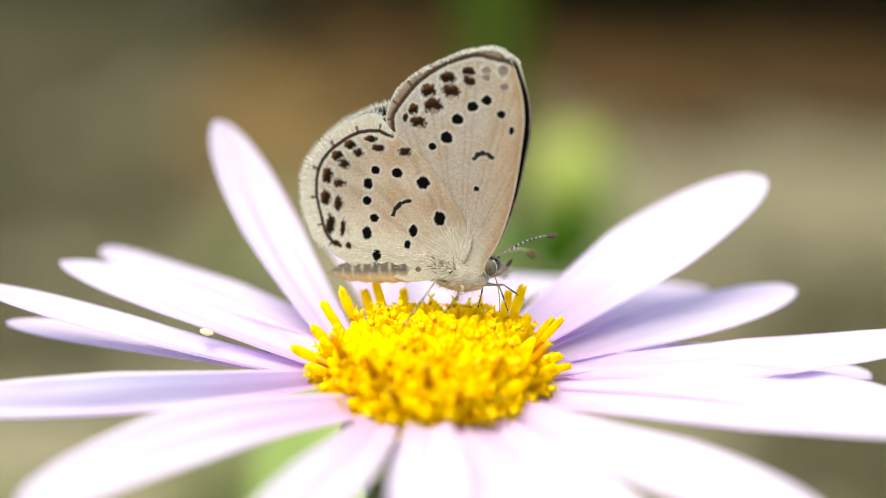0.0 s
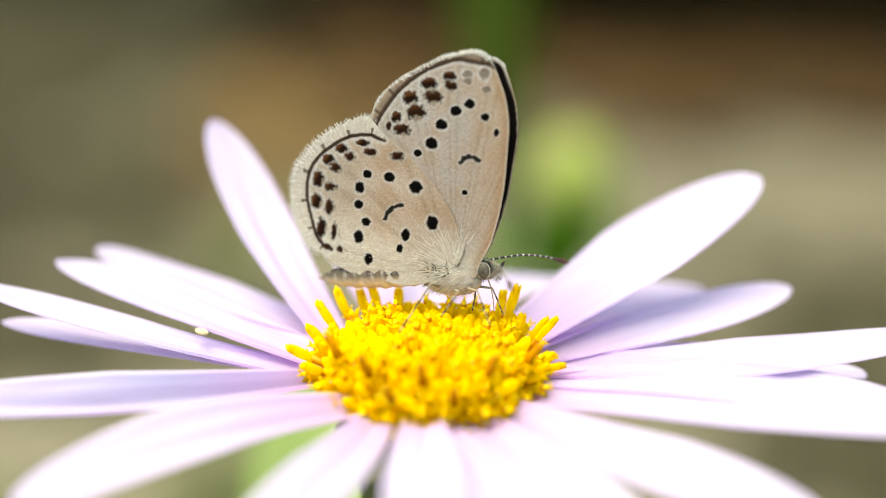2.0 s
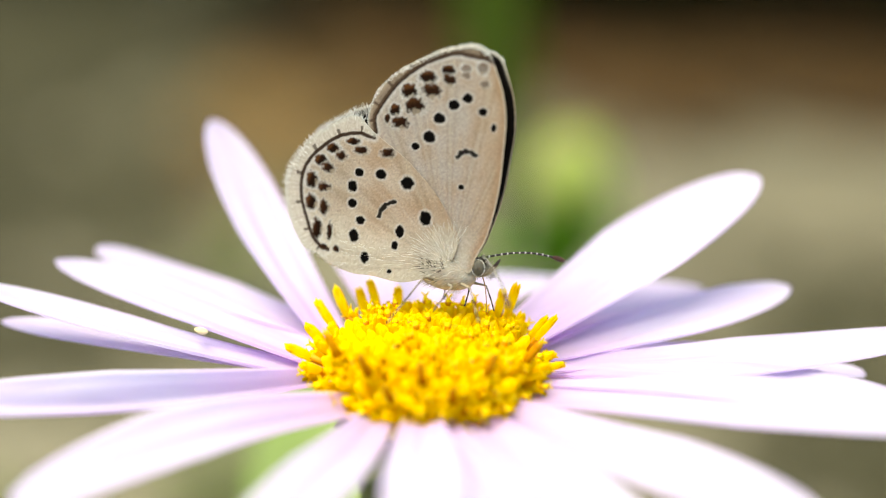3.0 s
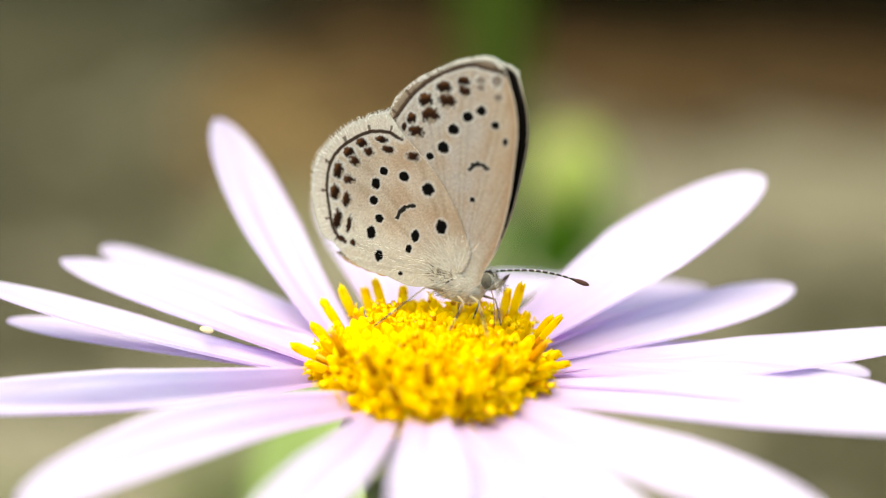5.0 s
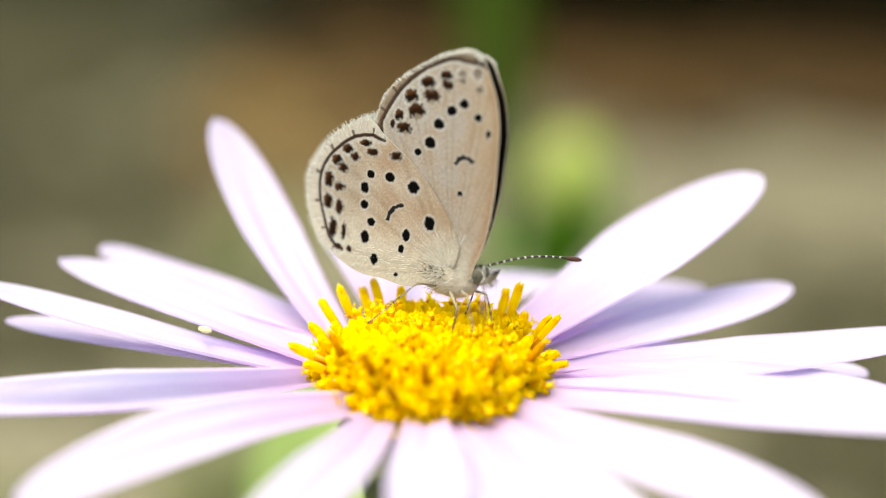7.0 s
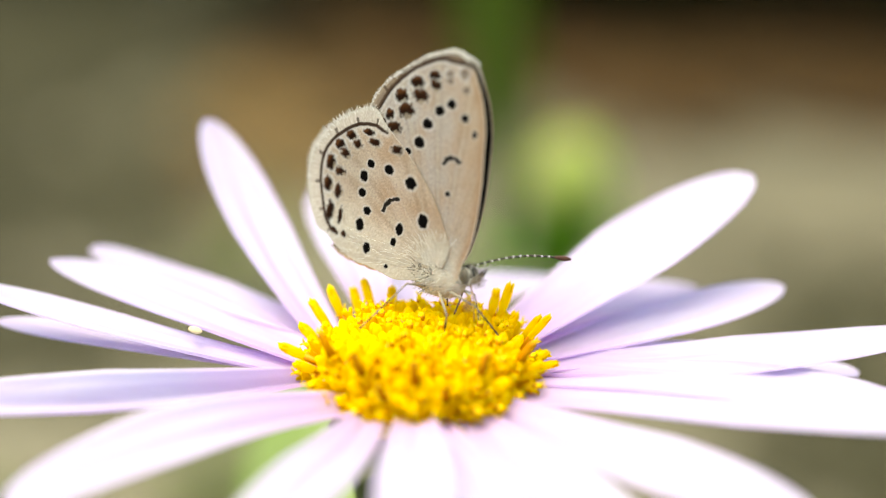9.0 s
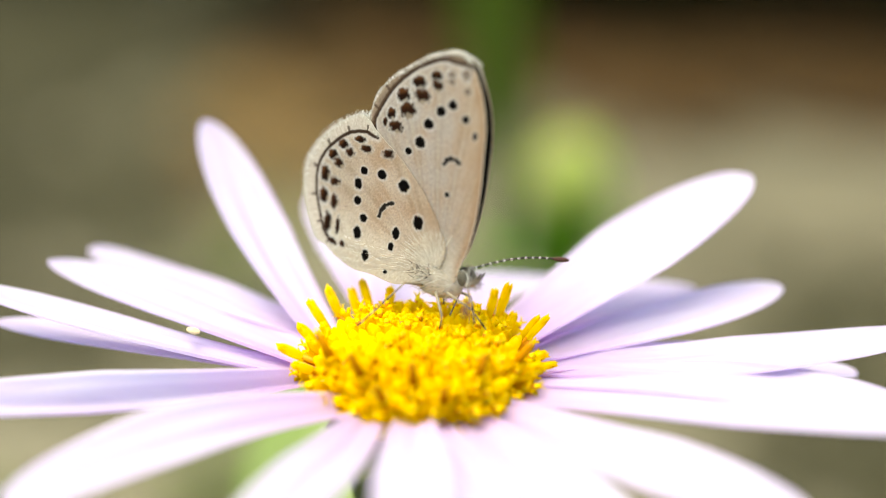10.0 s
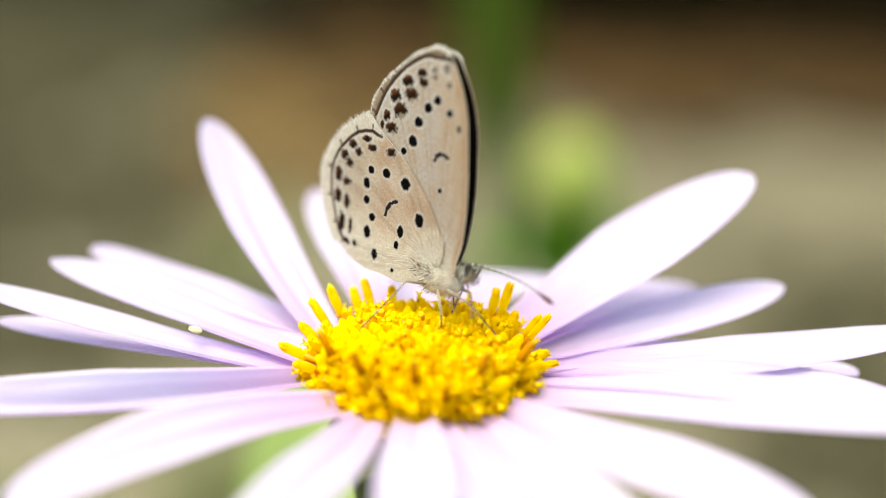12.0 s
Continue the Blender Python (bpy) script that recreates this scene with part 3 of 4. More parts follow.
# ripe florets along the front with bare brown anther columns: bearing, distance, lean
for az, r, lean in [(-124, 4.2, 26), (-92, 4.2, 22), (-54, 4.2, 26), (-109, 4.5, 42), (-76, 4.5, 40), (-150, 4.2, 24), (-28, 4.4, 32)]:
    set_floret(RIPE[0 if r < 4.45 else 1], r, radians(az), -0.45 if r < 4.45 else -0.75, lean, 0.95, 1.1)
for i in range(26):
    set_floret(rnd.choice(BUDS + OPEN[:2]), 4.3 + rnd.uniform(-0.1, 0.1), radians(-172 + i * 6.6 + rnd.uniform(-3, 3)), -0.62, rnd.uniform(34, 50), rnd.uniform(0.9, 1.1))
for i in range(24):
    set_floret(rnd.choice(BUDS + OPEN[:2]), 4.62, radians(-176 + i * 6.6 + rnd.uniform(-2, 2)), -1.05, rnd.uniform(58, 76), rnd.uniform(0.72, 0.86))
for i in range(30):
    set_floret(rnd.choice(BUDS), 4.72, radians(-178 + i * 6.2 + rnd.uniform(-2, 2)), -1.25, rnd.uniform(70, 84), rnd.uniform(0.62, 0.8))
# lower rim: short ones that lie out over the petals
for i in range(40):
    set_floret(rnd.choice(OPEN[:2] + BUDS), 4.38 + rnd.uniform(-0.1, 0.1), radians(i * 9 + rnd.uniform(-4, 4)), -0.85, rnd.uniform(52, 76), rnd.uniform(0.9, 1.1))


sv, sf = ellipsoid((0, 0, 0), (0.42, 0.20, 0.18), 12, 8)
part("shed_floret", mesh_from("shed_floret", scaled(sv, MM), sf, [M_CREAM]), flower, "shed cream floret lying on a petal", Matrix.Translation(FC + Vector((-11.75, 1.9, 0.8)) * MM) @ pose(0, 0, 0, 0, 0, 150))


# ---- the butterfly ----
# wing outlines, margin lines and spots in millimetres: forward, up (and half-sizes) from the wing root
HW_OUTLINE = [(0.46, 1.14), (0.1, 1.98), (-0.5, 3.05), (-1.35, 4.06), (-2.36, 5.02), (-3.14, 5.59), (-3.72, 5.98), (-4.3, 6.4), (-4.71, 6.8), (-5.09, 7.05), (-5.61, 7.01), (-6.45, 6.61), (-7.28, 6.09), (-7.93, 5.5), (-8.41, 4.94), (-8.81, 4.31), (-9.05, 3.64), (-9.06, 2.84), (-8.93, 2.09), (-8.66, 1.37), (-8.28, 0.67), (-7.85, 0.12), (-7.27, -0.03), (-6.67, -0.41), (-5.97, -0.72), (-5.11, -0.96), (-3.99, -1.0), (-2.68, -1.19), (-1.81, -1.06), (-0.96, -0.73), (-0.01, -0.07)]
HW_LINE = [(-4.16, 6.03), (-4.52, 6.1), (-4.89, 6.21), (-5.5, 6.15), (-6.18, 5.93), (-6.85, 5.51), (-7.5, 4.94), (-7.97, 4.28), (-8.16, 3.53), (-8.14, 2.76), (-7.94, 2.02), (-7.65, 1.3), (-7.4, 0.72), (-7.03, 0.36), (-6.53, 0.14)]
HW_OUTER = [(-7.56, 3.64, 0.32, 0.39), (-7.57, 2.5, 0.3, 0.39), (-7.19, 1.17, 0.25, 0.49), (-6.81, 0.26, 0.21, 0.15), (-7.08, 4.69, 0.33, 0.28), (-6.39, 5.34, 0.35, 0.24), (-5.27, 5.77, 0.35, 0.16)]
HW_INNER = [(-6.85, 3.34, 0.32, 0.23), (-6.84, 2.28, 0.25, 0.36), (-6.48, 1.08, 0.14, 0.45), (-6.07, 0.22, 0.18, 0.15), (-6.67, 4.34, 0.32, 0.24), (-5.92, 5.0, 0.32, 0.21), (-4.82, 5.36, 0.39, 0.19), (-3.41, 5.32, 0.35, 0.21)]
HW_DISCAL = [(-4.92, 4.22, 0.23, 0.21), (-5.29, 3.49, 0.25, 0.29), (-5.28, 2.62, 0.25, 0.23), (-4.8, 1.79, 0.25, 0.21), (-5.13, 1.0, 0.26, 0.32), (-3.73, 4.21, 0.3, 0.24), (-2.31, 3.87, 0.33, 0.32), (-1.31, 2.16, 0.3, 0.36), (-2.65, 1.39, 0.23, 0.28), (-2.88, 0.67, 0.18, 0.21), (-4.48, -0.08, 0.23, 0.28), (-3.13, -0.68, 0.14, 0.1)]
HW_BAR = [(-3.78, 2.06), (-3.71, 2.39), (-3.43, 2.68), (-3.0, 2.85)]
FW_OUTLINE = [(0.99, -0.38), (1.34, 0.46), (1.8, 1.5), (2.12, 2.98), (2.28, 4.52), (2.29, 5.99), (2.25, 7.52), (1.95, 8.82), (1.46, 9.88), (1.14, 10.48), (0.88, 10.77), (0.50, 10.93), (0.02, 10.96), (-0.67, 10.78), (-1.47, 10.51), (-2.24, 10.06), (-3.01, 9.6), (-3.67, 9.13), (-4.25, 8.57), (-4.69, 7.99), (-4.92, 7.28), (-5.01, 6.73), (-4.83, 6.01), (-3.66, 3.77), (-1.57, 1.78), (-0.34, 0.2)]
FW_LINE = [(1.52, 10.16), (0.96, 10.35), (0.27, 10.38), (-0.58, 10.44), (-1.26, 10.24), (-2.12, 9.83), (-2.95, 9.23), (-3.63, 8.56), (-4.11, 7.85), (-4.51, 7.14), (-4.65, 6.68), (-4.51, 6.0)]
FW_OUTER = [(-2.91, 8.28, 0.39, 0.36), (-2.01, 9.09, 0.42, 0.29), (-0.98, 9.56, 0.32, 0.23), (-0.1, 9.75, 0.25, 0.19), (0.78, 9.87, 0.26, 0.29), (-3.59, 7.25, 0.28, 0.29)]
FW_INNER = [(-2.55, 7.6, 0.49, 0.36), (-1.74, 8.44, 0.46, 0.31), (-0.87, 9.11, 0.32, 0.24), (-0.02, 9.41, 0.21, 0.16), (0.95, 9.12, 0.21, 0.15), (-3.27, 6.66, 0.42, 0.28), (-3.98, 6.8, 0.16, 0.21)]
FW_DISCAL = [(0.17, 8.33, 0.28, 0.23), (-0.52, 7.9, 0.3, 0.24), (-1.19, 7.14, 0.3, 0.26), (-1.65, 6.16, 0.33, 0.28), (-2.32, 5.6, 0.21, 0.18), (1.02, 7.76, 0.23, 0.19), (1.66, 7.05, 0.14, 0.19), (0.26, 3.9, 0.16, 0.13)]
FW_BAR = [(-0.07, 5.37), (0.15, 5.64), (0.45, 5.73), (0.84, 5.58)]

TAN, CREAM, PALE = (0.57, 0.39, 0.27), (0.72, 0.572, 0.455), (0.88, 0.85, 0.83)
INK, BROWN = (0.007, 0.005, 0.004), (0.040, 0.017, 0.010)


def smooth_closed(pts, n):
    p = np.array(pts, dtype=float)
    out = []
    m = len(p)
    for i in range(m):
        a, b, c, d = p[i - 1], p[i], p[(i + 1) % m], p[(i + 2) % m]
        for t in np.linspace(0, 1, max(2, n // m), endpoint=False):
            out.append(0.5 * ((2 * b) + (-a + c) * t + (2 * a - 5 * b + 4 * c - d) * t * t + (-a + 3 * b - 3 * c + d) * t ** 3))
    return np.array(out)


def smooth_open(pts, n):
    p = np.array(pts, dtype=float)
    p = np.vstack([2 * p[0] - p[1], p, 2 * p[-1] - p[-2]])
    out = []
    for i in range(1, len(p) - 2):
        a, b, c, d = p[i - 1], p[i], p[i + 1], p[i + 2]
        for t in np.linspace(0, 1, n, endpoint=False):
            out.append(0.5 * ((2 * b) + (-a + c) * t + (2 * a - 5 * b + 4 * c - d) * t * t + (-a + 3 * b - 3 * c + d) * t ** 3))
    out.append(p[-2])
    return np.array(out)


def inside(poly, x, y):
    hit = np.zeros(x.shape, dtype=bool)
    px, py = poly[:, 0], poly[:, 1]
    j = len(poly) - 1
    for i in range(len(poly)):
        cross = (py[i] > y) != (py[j] > y)
        if py[i] != py[j]:
            hit ^= cross & (x < (px[j] - px[i]) * (y - py[i]) / (py[j] - py[i]) + px[i])
        j = i
    return hit


def nearest(poly, x, y):
    """Distance and index of the closest point of a dense line."""
    best = np.full(x.shape, 1e9)
    idx = np.zeros(x.shape, dtype=int)
    for i in range(len(poly)):
        d = (x - poly[i, 0]) ** 2 + (y - poly[i, 1]) ** 2
        better = d < best
        best[better] = d[better]
        idx[better] = i
    return np.sqrt(best), idx


def step(a, b, v):
    t = np.clip((v - a) / (b - a), 0, 1)
    return t * t * (3 - 2 * t)


def blend(col, target, w):
    return col * (1 - w[:, None]) + np.array(target) * w[:, None]


def wing_pigment(x, y, outline, line, outer, inner, discal, bar, grey):
    n = len(x)
    fine = np.array([noise.noise(Vector((a * 9, b * 9, grey))) for a, b in zip(x, y)])
    wide = np.array([noise.noise(Vector((a * 0.9, b * 0.9, 5 + grey))) for a, b in zip(x, y)])
    ragged = np.array([noise.noise(Vector((a * 5, b * 5, 9 + grey))) for a, b in zip(x, y)])
    ang, rad = np.arctan2(y + 0.3, x), np.hypot(x, y)
    streak = np.array([noise.noise(Vector((a * 22, r * 0.5, 2 + grey))) for a, r in zip(ang, rad)])
    col = np.tile(np.array(TAN), (n, 1))
    col = blend(col, CREAM, np.clip(0.42 + 0.8 * wide + 0.45 * streak, 0, 1))
    col = blend(col, (0.585, 0.505, 0.46), grey * 1.2 * np.clip(0.78 + 0.6 * wide + 0.3 * streak, 0, 1) * step(2.6, 0.2, x + 0.06 * y))
    col = blend(col, (0.57, 0.43, 0.315), grey * step(0.6, 2.2, x) * 0.7)
    col = blend(col, (0.52, 0.37, 0.24), (1 - grey) * step(-3.0, 0.2, x) * 0.28)
    col = blend(col, (0.62, 0.55, 0.47), (1 - grey) * step(-4.0, -6.5, x) * 0.5)
    col = blend(col, (0.80, 0.74, 0.65), step(2.4, 0.3, rad) * 0.85)
    col = blend(col, (0.90, 0.83, 0.72), (1 - grey) * step(2.8, -0.6, y + 0.12 * x + 0.5) * 0.85)
    # veins: pale ridges that fan out from the root
    fan = (ang - ang.min()) / (ang.max() - ang.min()) * 11
    rib = np.abs(fan - np.round(fan))
    col = blend(col, (0.25, 0.18, 0.12), step(0.22, 0.12, rib) * step(0.05, 0.12, rib) * 0.22 * step(0.3, 2.5, rad))
    col = blend(col, (0.62, 0.53, 0.42), step(0.08, 0.0, rib) * 0.38 * step(0.3, 2.5, rad))
    dl, il = nearest(line, x, y)
    de, _ = nearest(outline, x, y)
    # which side of the margin line: farther from the root than the line itself
    lr = np.hypot(line[il, 0], line[il, 1])
    lim = step(0.9, 0.6, np.abs(ang - np.arctan2(line[il, 1] + 0.3, line[il, 0])) * 4)
    out = (rad > lr) & (lim > 0)
    rim = np.array((0.90, 0.81, 0.73)) * (1 - grey) + np.array((0.44, 0.31, 0.21)) * grey
    comb = np.array([noise.noise(Vector((i * 0.9, 3.0, grey))) for i in il])
    col[out] = (col[out] * 0.15 + rim * 0.85) * (1 + 0.35 * comb[out][:, None])
    col = blend(col, PALE, step(0.34, 0.16, dl) * 0.45 * (~out))
    # red-brown costa with a cream edge
    costa = grey * step(0.6, 1.3, x)
    col = blend(col, (0.47, 0.245, 0.12), costa * step(0.6, 0.12, de) * 0.6)
    col = blend(col, (0.80, 0.70, 0.58), costa * step(0.10, 0.04, de))

    def spot(col, cx, cz, rx, rz, ink, halo, rag, soft=0.16, rust=0.0):
        e = np.hypot((x - cx) / rx, (y - cz) / rz) + rag * ragged + 0.12 * fine
        col = blend(col, PALE, step(1.55, 1.12, e) * halo)
        faint = cx > -0.3 and cz > 9.0
        body = step(1.0 + soft, 1.0 - soft, e) * (0.75 if faint else 1.0)
        col = blend(col, (0.16, 0.10, 0.065) if faint else ink, body)
        # the outer edge of a marginal spot is rusty
        far = ((x - cx) * cx + (y - cz) * cz) / math.hypot(cx, cz) / max(rx, rz)
        return blend(col, (0.20, 0.075, 0.028), body * rust * step(0.05, 0.7, far))

    def heart(col, cx, cz, rx, rz, k):
        lift = 0.30 / max(0.1, math.hypot(cx, cz))
        e = np.hypot((x - cx * (1 - lift)) / (rx * k), (y - cz * (1 - lift)) / (rz * k)) + 0.5 * ragged + 0.3 * fine
        return blend(col, (0.50, 0.40, 0.31), step(1.1, 0.5, e) * 0.72)

    for cx, cz, rx, rz in outer:
        col = spot(col, cx, cz, rx * 1.08, rz * 1.08, tuple(0.5 * a + 0.5 * b for a, b in zip(INK, BROWN)), 0.7, 0.3, 0.3, 0.7)
        col = heart(col, cx, cz, rx, rz, 0.5)
    for cx, cz, rx, rz in inner:
        col = spot(col, cx, cz, rx * 1.06, rz * 1.06, tuple(0.2 * a + 0.8 * b for a, b in zip(INK, BROWN)), 0.4, 0.45, 0.35, 0.4)
        col = heart(col, cx, cz, rx, rz, 0.55)
    for cx, cz, rx, rz in discal:
        col = spot(col, cx, cz, rx * 1.02, rz * 1.04, INK, 0.5, 0.18)
    db, _ = nearest(smooth_open(bar, 12), x, y)
    db = db + 0.07 * ragged + 0.04 * fine
    col = blend(col, PALE, step(0.22, 0.12, db) * 0.45)
    col = blend(col, INK, step(0.15, 0.07, db) * 0.97)
    col = blend(col, BROWN, step(0.125 + 0.05 * grey, 0.06, dl + 0.03 * ragged) * 0.97)
    # short dark dashes where veins meet the margin
    tick = (il % 26 < 3) & out & (dl < 0.34 + 0.25 * grey)
    col = blend(col, BROWN, tick * 0.75)
    col = blend(col, (0.26, 0.17, 0.11), out * grey * step(0.12, 0.3, dl) * step(0.1, 0.3, de) * (0.35 + 0.5 * comb))
    col = blend(col, (0.16, 0.10, 0.065), step(0.45, 0.05, dl) * out * grey * 0.75)
    col = blend(col, (0.80, 0.76, 0.69), step(0.34 - 0.27 * grey, 0.03, de) * out * 0.7)
    return np.clip(0.52 * col * (1 + 0.18 * fine[:, None] + 0.06 * np.random.RandomState(4).randn(n, 1)), 0.003, 0.9)


def wing_mesh(name, pts, side, pattern, cell=0.05, cup=0.25):
    """A thin double sheet; side -1: right wing, its under side out."""
    outline = smooth_closed(pts, 420)
    x0, z0 = outline.min(0) - cell
    x1, z1 = outline.max(0) + cell
    nx, nz = int((x1 - x0) / cell) + 1, int((z1 - z0) / cell) + 1
    gx, gz = np.meshgrid(x0 + np.arange(nx) * cell, z0 + np.arange(nz) * cell)
    gx, gz = gx.ravel(), gz.ravel()
    ins = inside(outline, gx, gz)
    g = ins.reshape(nz, nx)
    keep = g[:-1, :-1] | g[1:, :-1] | g[:-1, 1:] | g[1:, 1:]
    jj, ii = np.nonzero(keep)
    a = jj * nx + ii
    quads = np.stack([a, a + 1, a + nx + 1, a + nx], 1)
    used, inv = np.unique(quads, return_inverse=True)
    quads = inv.reshape(quads.shape)
    x, z = gx[used].copy(), gz[used].copy()
    off = ~ins[used]
    _, near = nearest(outline, x[off], z[off])
    x[off], z[off] = outline[near, 0], outline[near, 1]
    rad, ang = np.hypot(x, z), np.arctan2(z + 0.3, x)
    fan = (ang - ang.min()) / (ang.max() - ang.min()) * 11
    y = cup * (np.sin(np.clip(rad / 11, 0, 1) * math.pi) - 0.2) * side * 0.6 + 0.006 * np.cos(fan * 2 * math.pi) * np.clip(rad / 3, 0, 1)
    y = y + side * 0.18 * step(3.0, -0.8, z) * step(-0.2, -3.0, x)
    n = len(x)
    under = np.stack([x, y + side * 0.02, z], 1)
    upper = np.stack([x, y - side * 0.02, z], 1)
    V = np.vstack([under, upper]) * MM
    F = np.vstack([quads, quads[:, ::-1] + n])
    col = wing_pigment(x, z, outline, *pattern)
    de, _ = nearest(outline, x, z)
    top = np.tile(np.array((0.007, 0.0055, 0.005)), (n, 1))
    top = blend(top, (0.05, 0.04, 0.034), step(4.0, 1.0, rad) * 0.6)
    top = blend(top, (0.42, 0.33, 0.24), step(0.075, 0.03, de))
    top = blend(top, (0.55, 0.50, 0.44), step(0.17, 0.06, de) * step(4.0, 6.0, rad) * step(1.7, 1.0, x) * 0.9)
    return mesh_from(name, V, F, [M_WING], pigment=np.vstack([col, top])), outline


def fringe_mesh(outline, first, last, side, seed, length, inset):
    """Fine scale hairs that stand out from the wing's margin."""
    rs = random.Random(seed)
    m = len(outline)
    V, F = [], []
    c = outline.mean(0)
    i = first * m
    while i < last * m:
        p, q = outline[int(i) % m], outline[(int(i) + 1) % m]
        d = q - p
        nrm = np.array((d[1], -d[0])) / (np.hypot(*d) + 1e-9)
        if nrm @ (p - c) < 0:
            nrm = -nrm
        tan = np.array((-nrm[1], nrm[0]))
        fr = i - int(i)
        root = p + d * fr - nrm * rs.uniform(0.08, inset)
        tip = p + d * fr + nrm * length * rs.uniform(-0.5, 1.25) + tan * rs.uniform(-0.13, 0.13)
        y0 = side * rs.uniform(0.02, 0.05)
        y1 = side * rs.uniform(-0.10, 0.12)
        w = tan * 0.016
        o = len(V)
        for pt, yy in ((root - w, y0), (root + w, y0), (tip + w * 0.35, y1), (tip - w * 0.35, y1)):
            V.append((pt[0] * MM, yy * MM, pt[1] * MM))
        F.append((o, o + 1, o + 2, o + 3))
        i += 0.30
    return mesh_from("fringe", V, F, [M_FRINGE], smooth=False)


def hairs(count, centre, radii, length, lie, seed, lower=-1.0, material=None):
    """Lying hairs over an ellipsoid, combed towards lie."""
    rs = random.Random(seed)
    V, F = [], []
    lie = Vector(lie)
    for _ in range(count):
        nrm = Vector((rs.gauss(0, 1), rs.gauss(0, 1), rs.gauss(0, 1))).normalized()
        if nrm.z < lower:
            continue
        p = Vector((centre[0] + nrm.x * radii[0] * 0.97, centre[1] + nrm.y * radii[1] * 0.97, centre[2] + nrm.z * radii[2] * 0.97))
        d = (nrm * 0.55 + lie + Vector((rs.gauss(0, 0.25), rs.gauss(0, 0.25), rs.gauss(0, 0.25)))).normalized()
        s = d.cross(nrm)
        if s.length < 0.05:
            continue
        s = s.normalized() * 0.012
        L = length * rs.uniform(0.5, 1.2)
        o = len(V)
        V += [(p - s) * MM, (p + s) * MM, (p + d * L + nrm * 0.03) * MM]
        F.append((o, o + 1, o + 2))
    return mesh_from("hair", V, F, [material or M_HAIR], smooth=False)


def body_colours(verts, top, belly, z_mid, band=None):
    x = np.array([v[0] for v in verts])
    z = np.array([v[2] for v in verts])
    col = np.tile(np.array(top), (len(verts), 1))
    col = blend(col, belly, step(z_mid + 0.25, z_mid - 0.25, z))
    if band:
        ph = (x / band) % 1.0
        col = blend(col, (0.78, 0.73, 0.65), step(0.13, 0.04, np.abs(ph - 0.5)) * 0.40)
    g = np.array([noise.noise(Vector((v[0] * 8, v[1] * 8, v[2] * 8))) for v in verts])
    return np.clip(0.60 * col * (1 + 0.3 * g[:, None]), 0.01, 0.9)


butterfly = new("butterfly")
butterfly.scale = (1.016, 1.016, 1.016)
tagged(butterfly, "small grey-tan butterfly with black spots, wings closed, feeding on the disc", "butterfly")

# abdomen
AB_ROOT = Vector((-1.2, 0, -0.45)) * MM
ab_path = bezier((-1.2, 0, -0.45), (-4.4, 0, -0.95), (-7.3, 0, -1.55), 46)
ab_r = []
for i in range(46):
    t = i / 45
    r = 0.70 * math.sin(math.pi * (0.22 + 0.70 * t)) ** 0.8
    if t > 0.85:
        r *= max(0.05, 1 - ((t - 0.85) / 0.15) ** 1.7)
    ab_r.append(max(0.03, r * (1 + 0.05 * math.sin(t * 8 * 2 * math.pi))))
av, af_ = tube(ab_path, ab_r, 22)
av = [Vector((p[0], p[1] * 0.88, p[2])) for p in av]
az_rel = [Vector((v[0], v[1], v[2] - (0.16 * v[0] - 0.28))) for v in av]
abdomen = part("abdomen", mesh_from("abdomen", [Vector(v) * MM - AB_ROOT for v in av], af_, [M_FUR], pigment=body_colours(az_rel, (0.13, 0.108, 0.09), (0.92, 0.70, 0.46), -0.14, 0.50)), butterfly, "grey banded abdomen with a cream underside", Matrix.Translation(AB_ROOT))

# thorax and its fur
TH_C, TH_R = (-0.25, 0, -0.60), (1.62, 0.54, 0.90)
tv, tf = ellipsoid(TH_C, TH_R, 28, 18)
thorax = part("thorax", mesh_from("thorax", scaled(tv, MM), tf, [M_FUR], pigment=body_colours(tv, (0.58, 0.51, 0.43), (0.80, 0.66, 0.50), -0.95)), butterfly, "furry pale grey thorax")
tagged(part("hair", hairs(1500, TH_C, TH_R, 0.48, (-0.9, 0, -0.25), 3, -0.9), thorax, "pale lying fur"), kind="stuff")

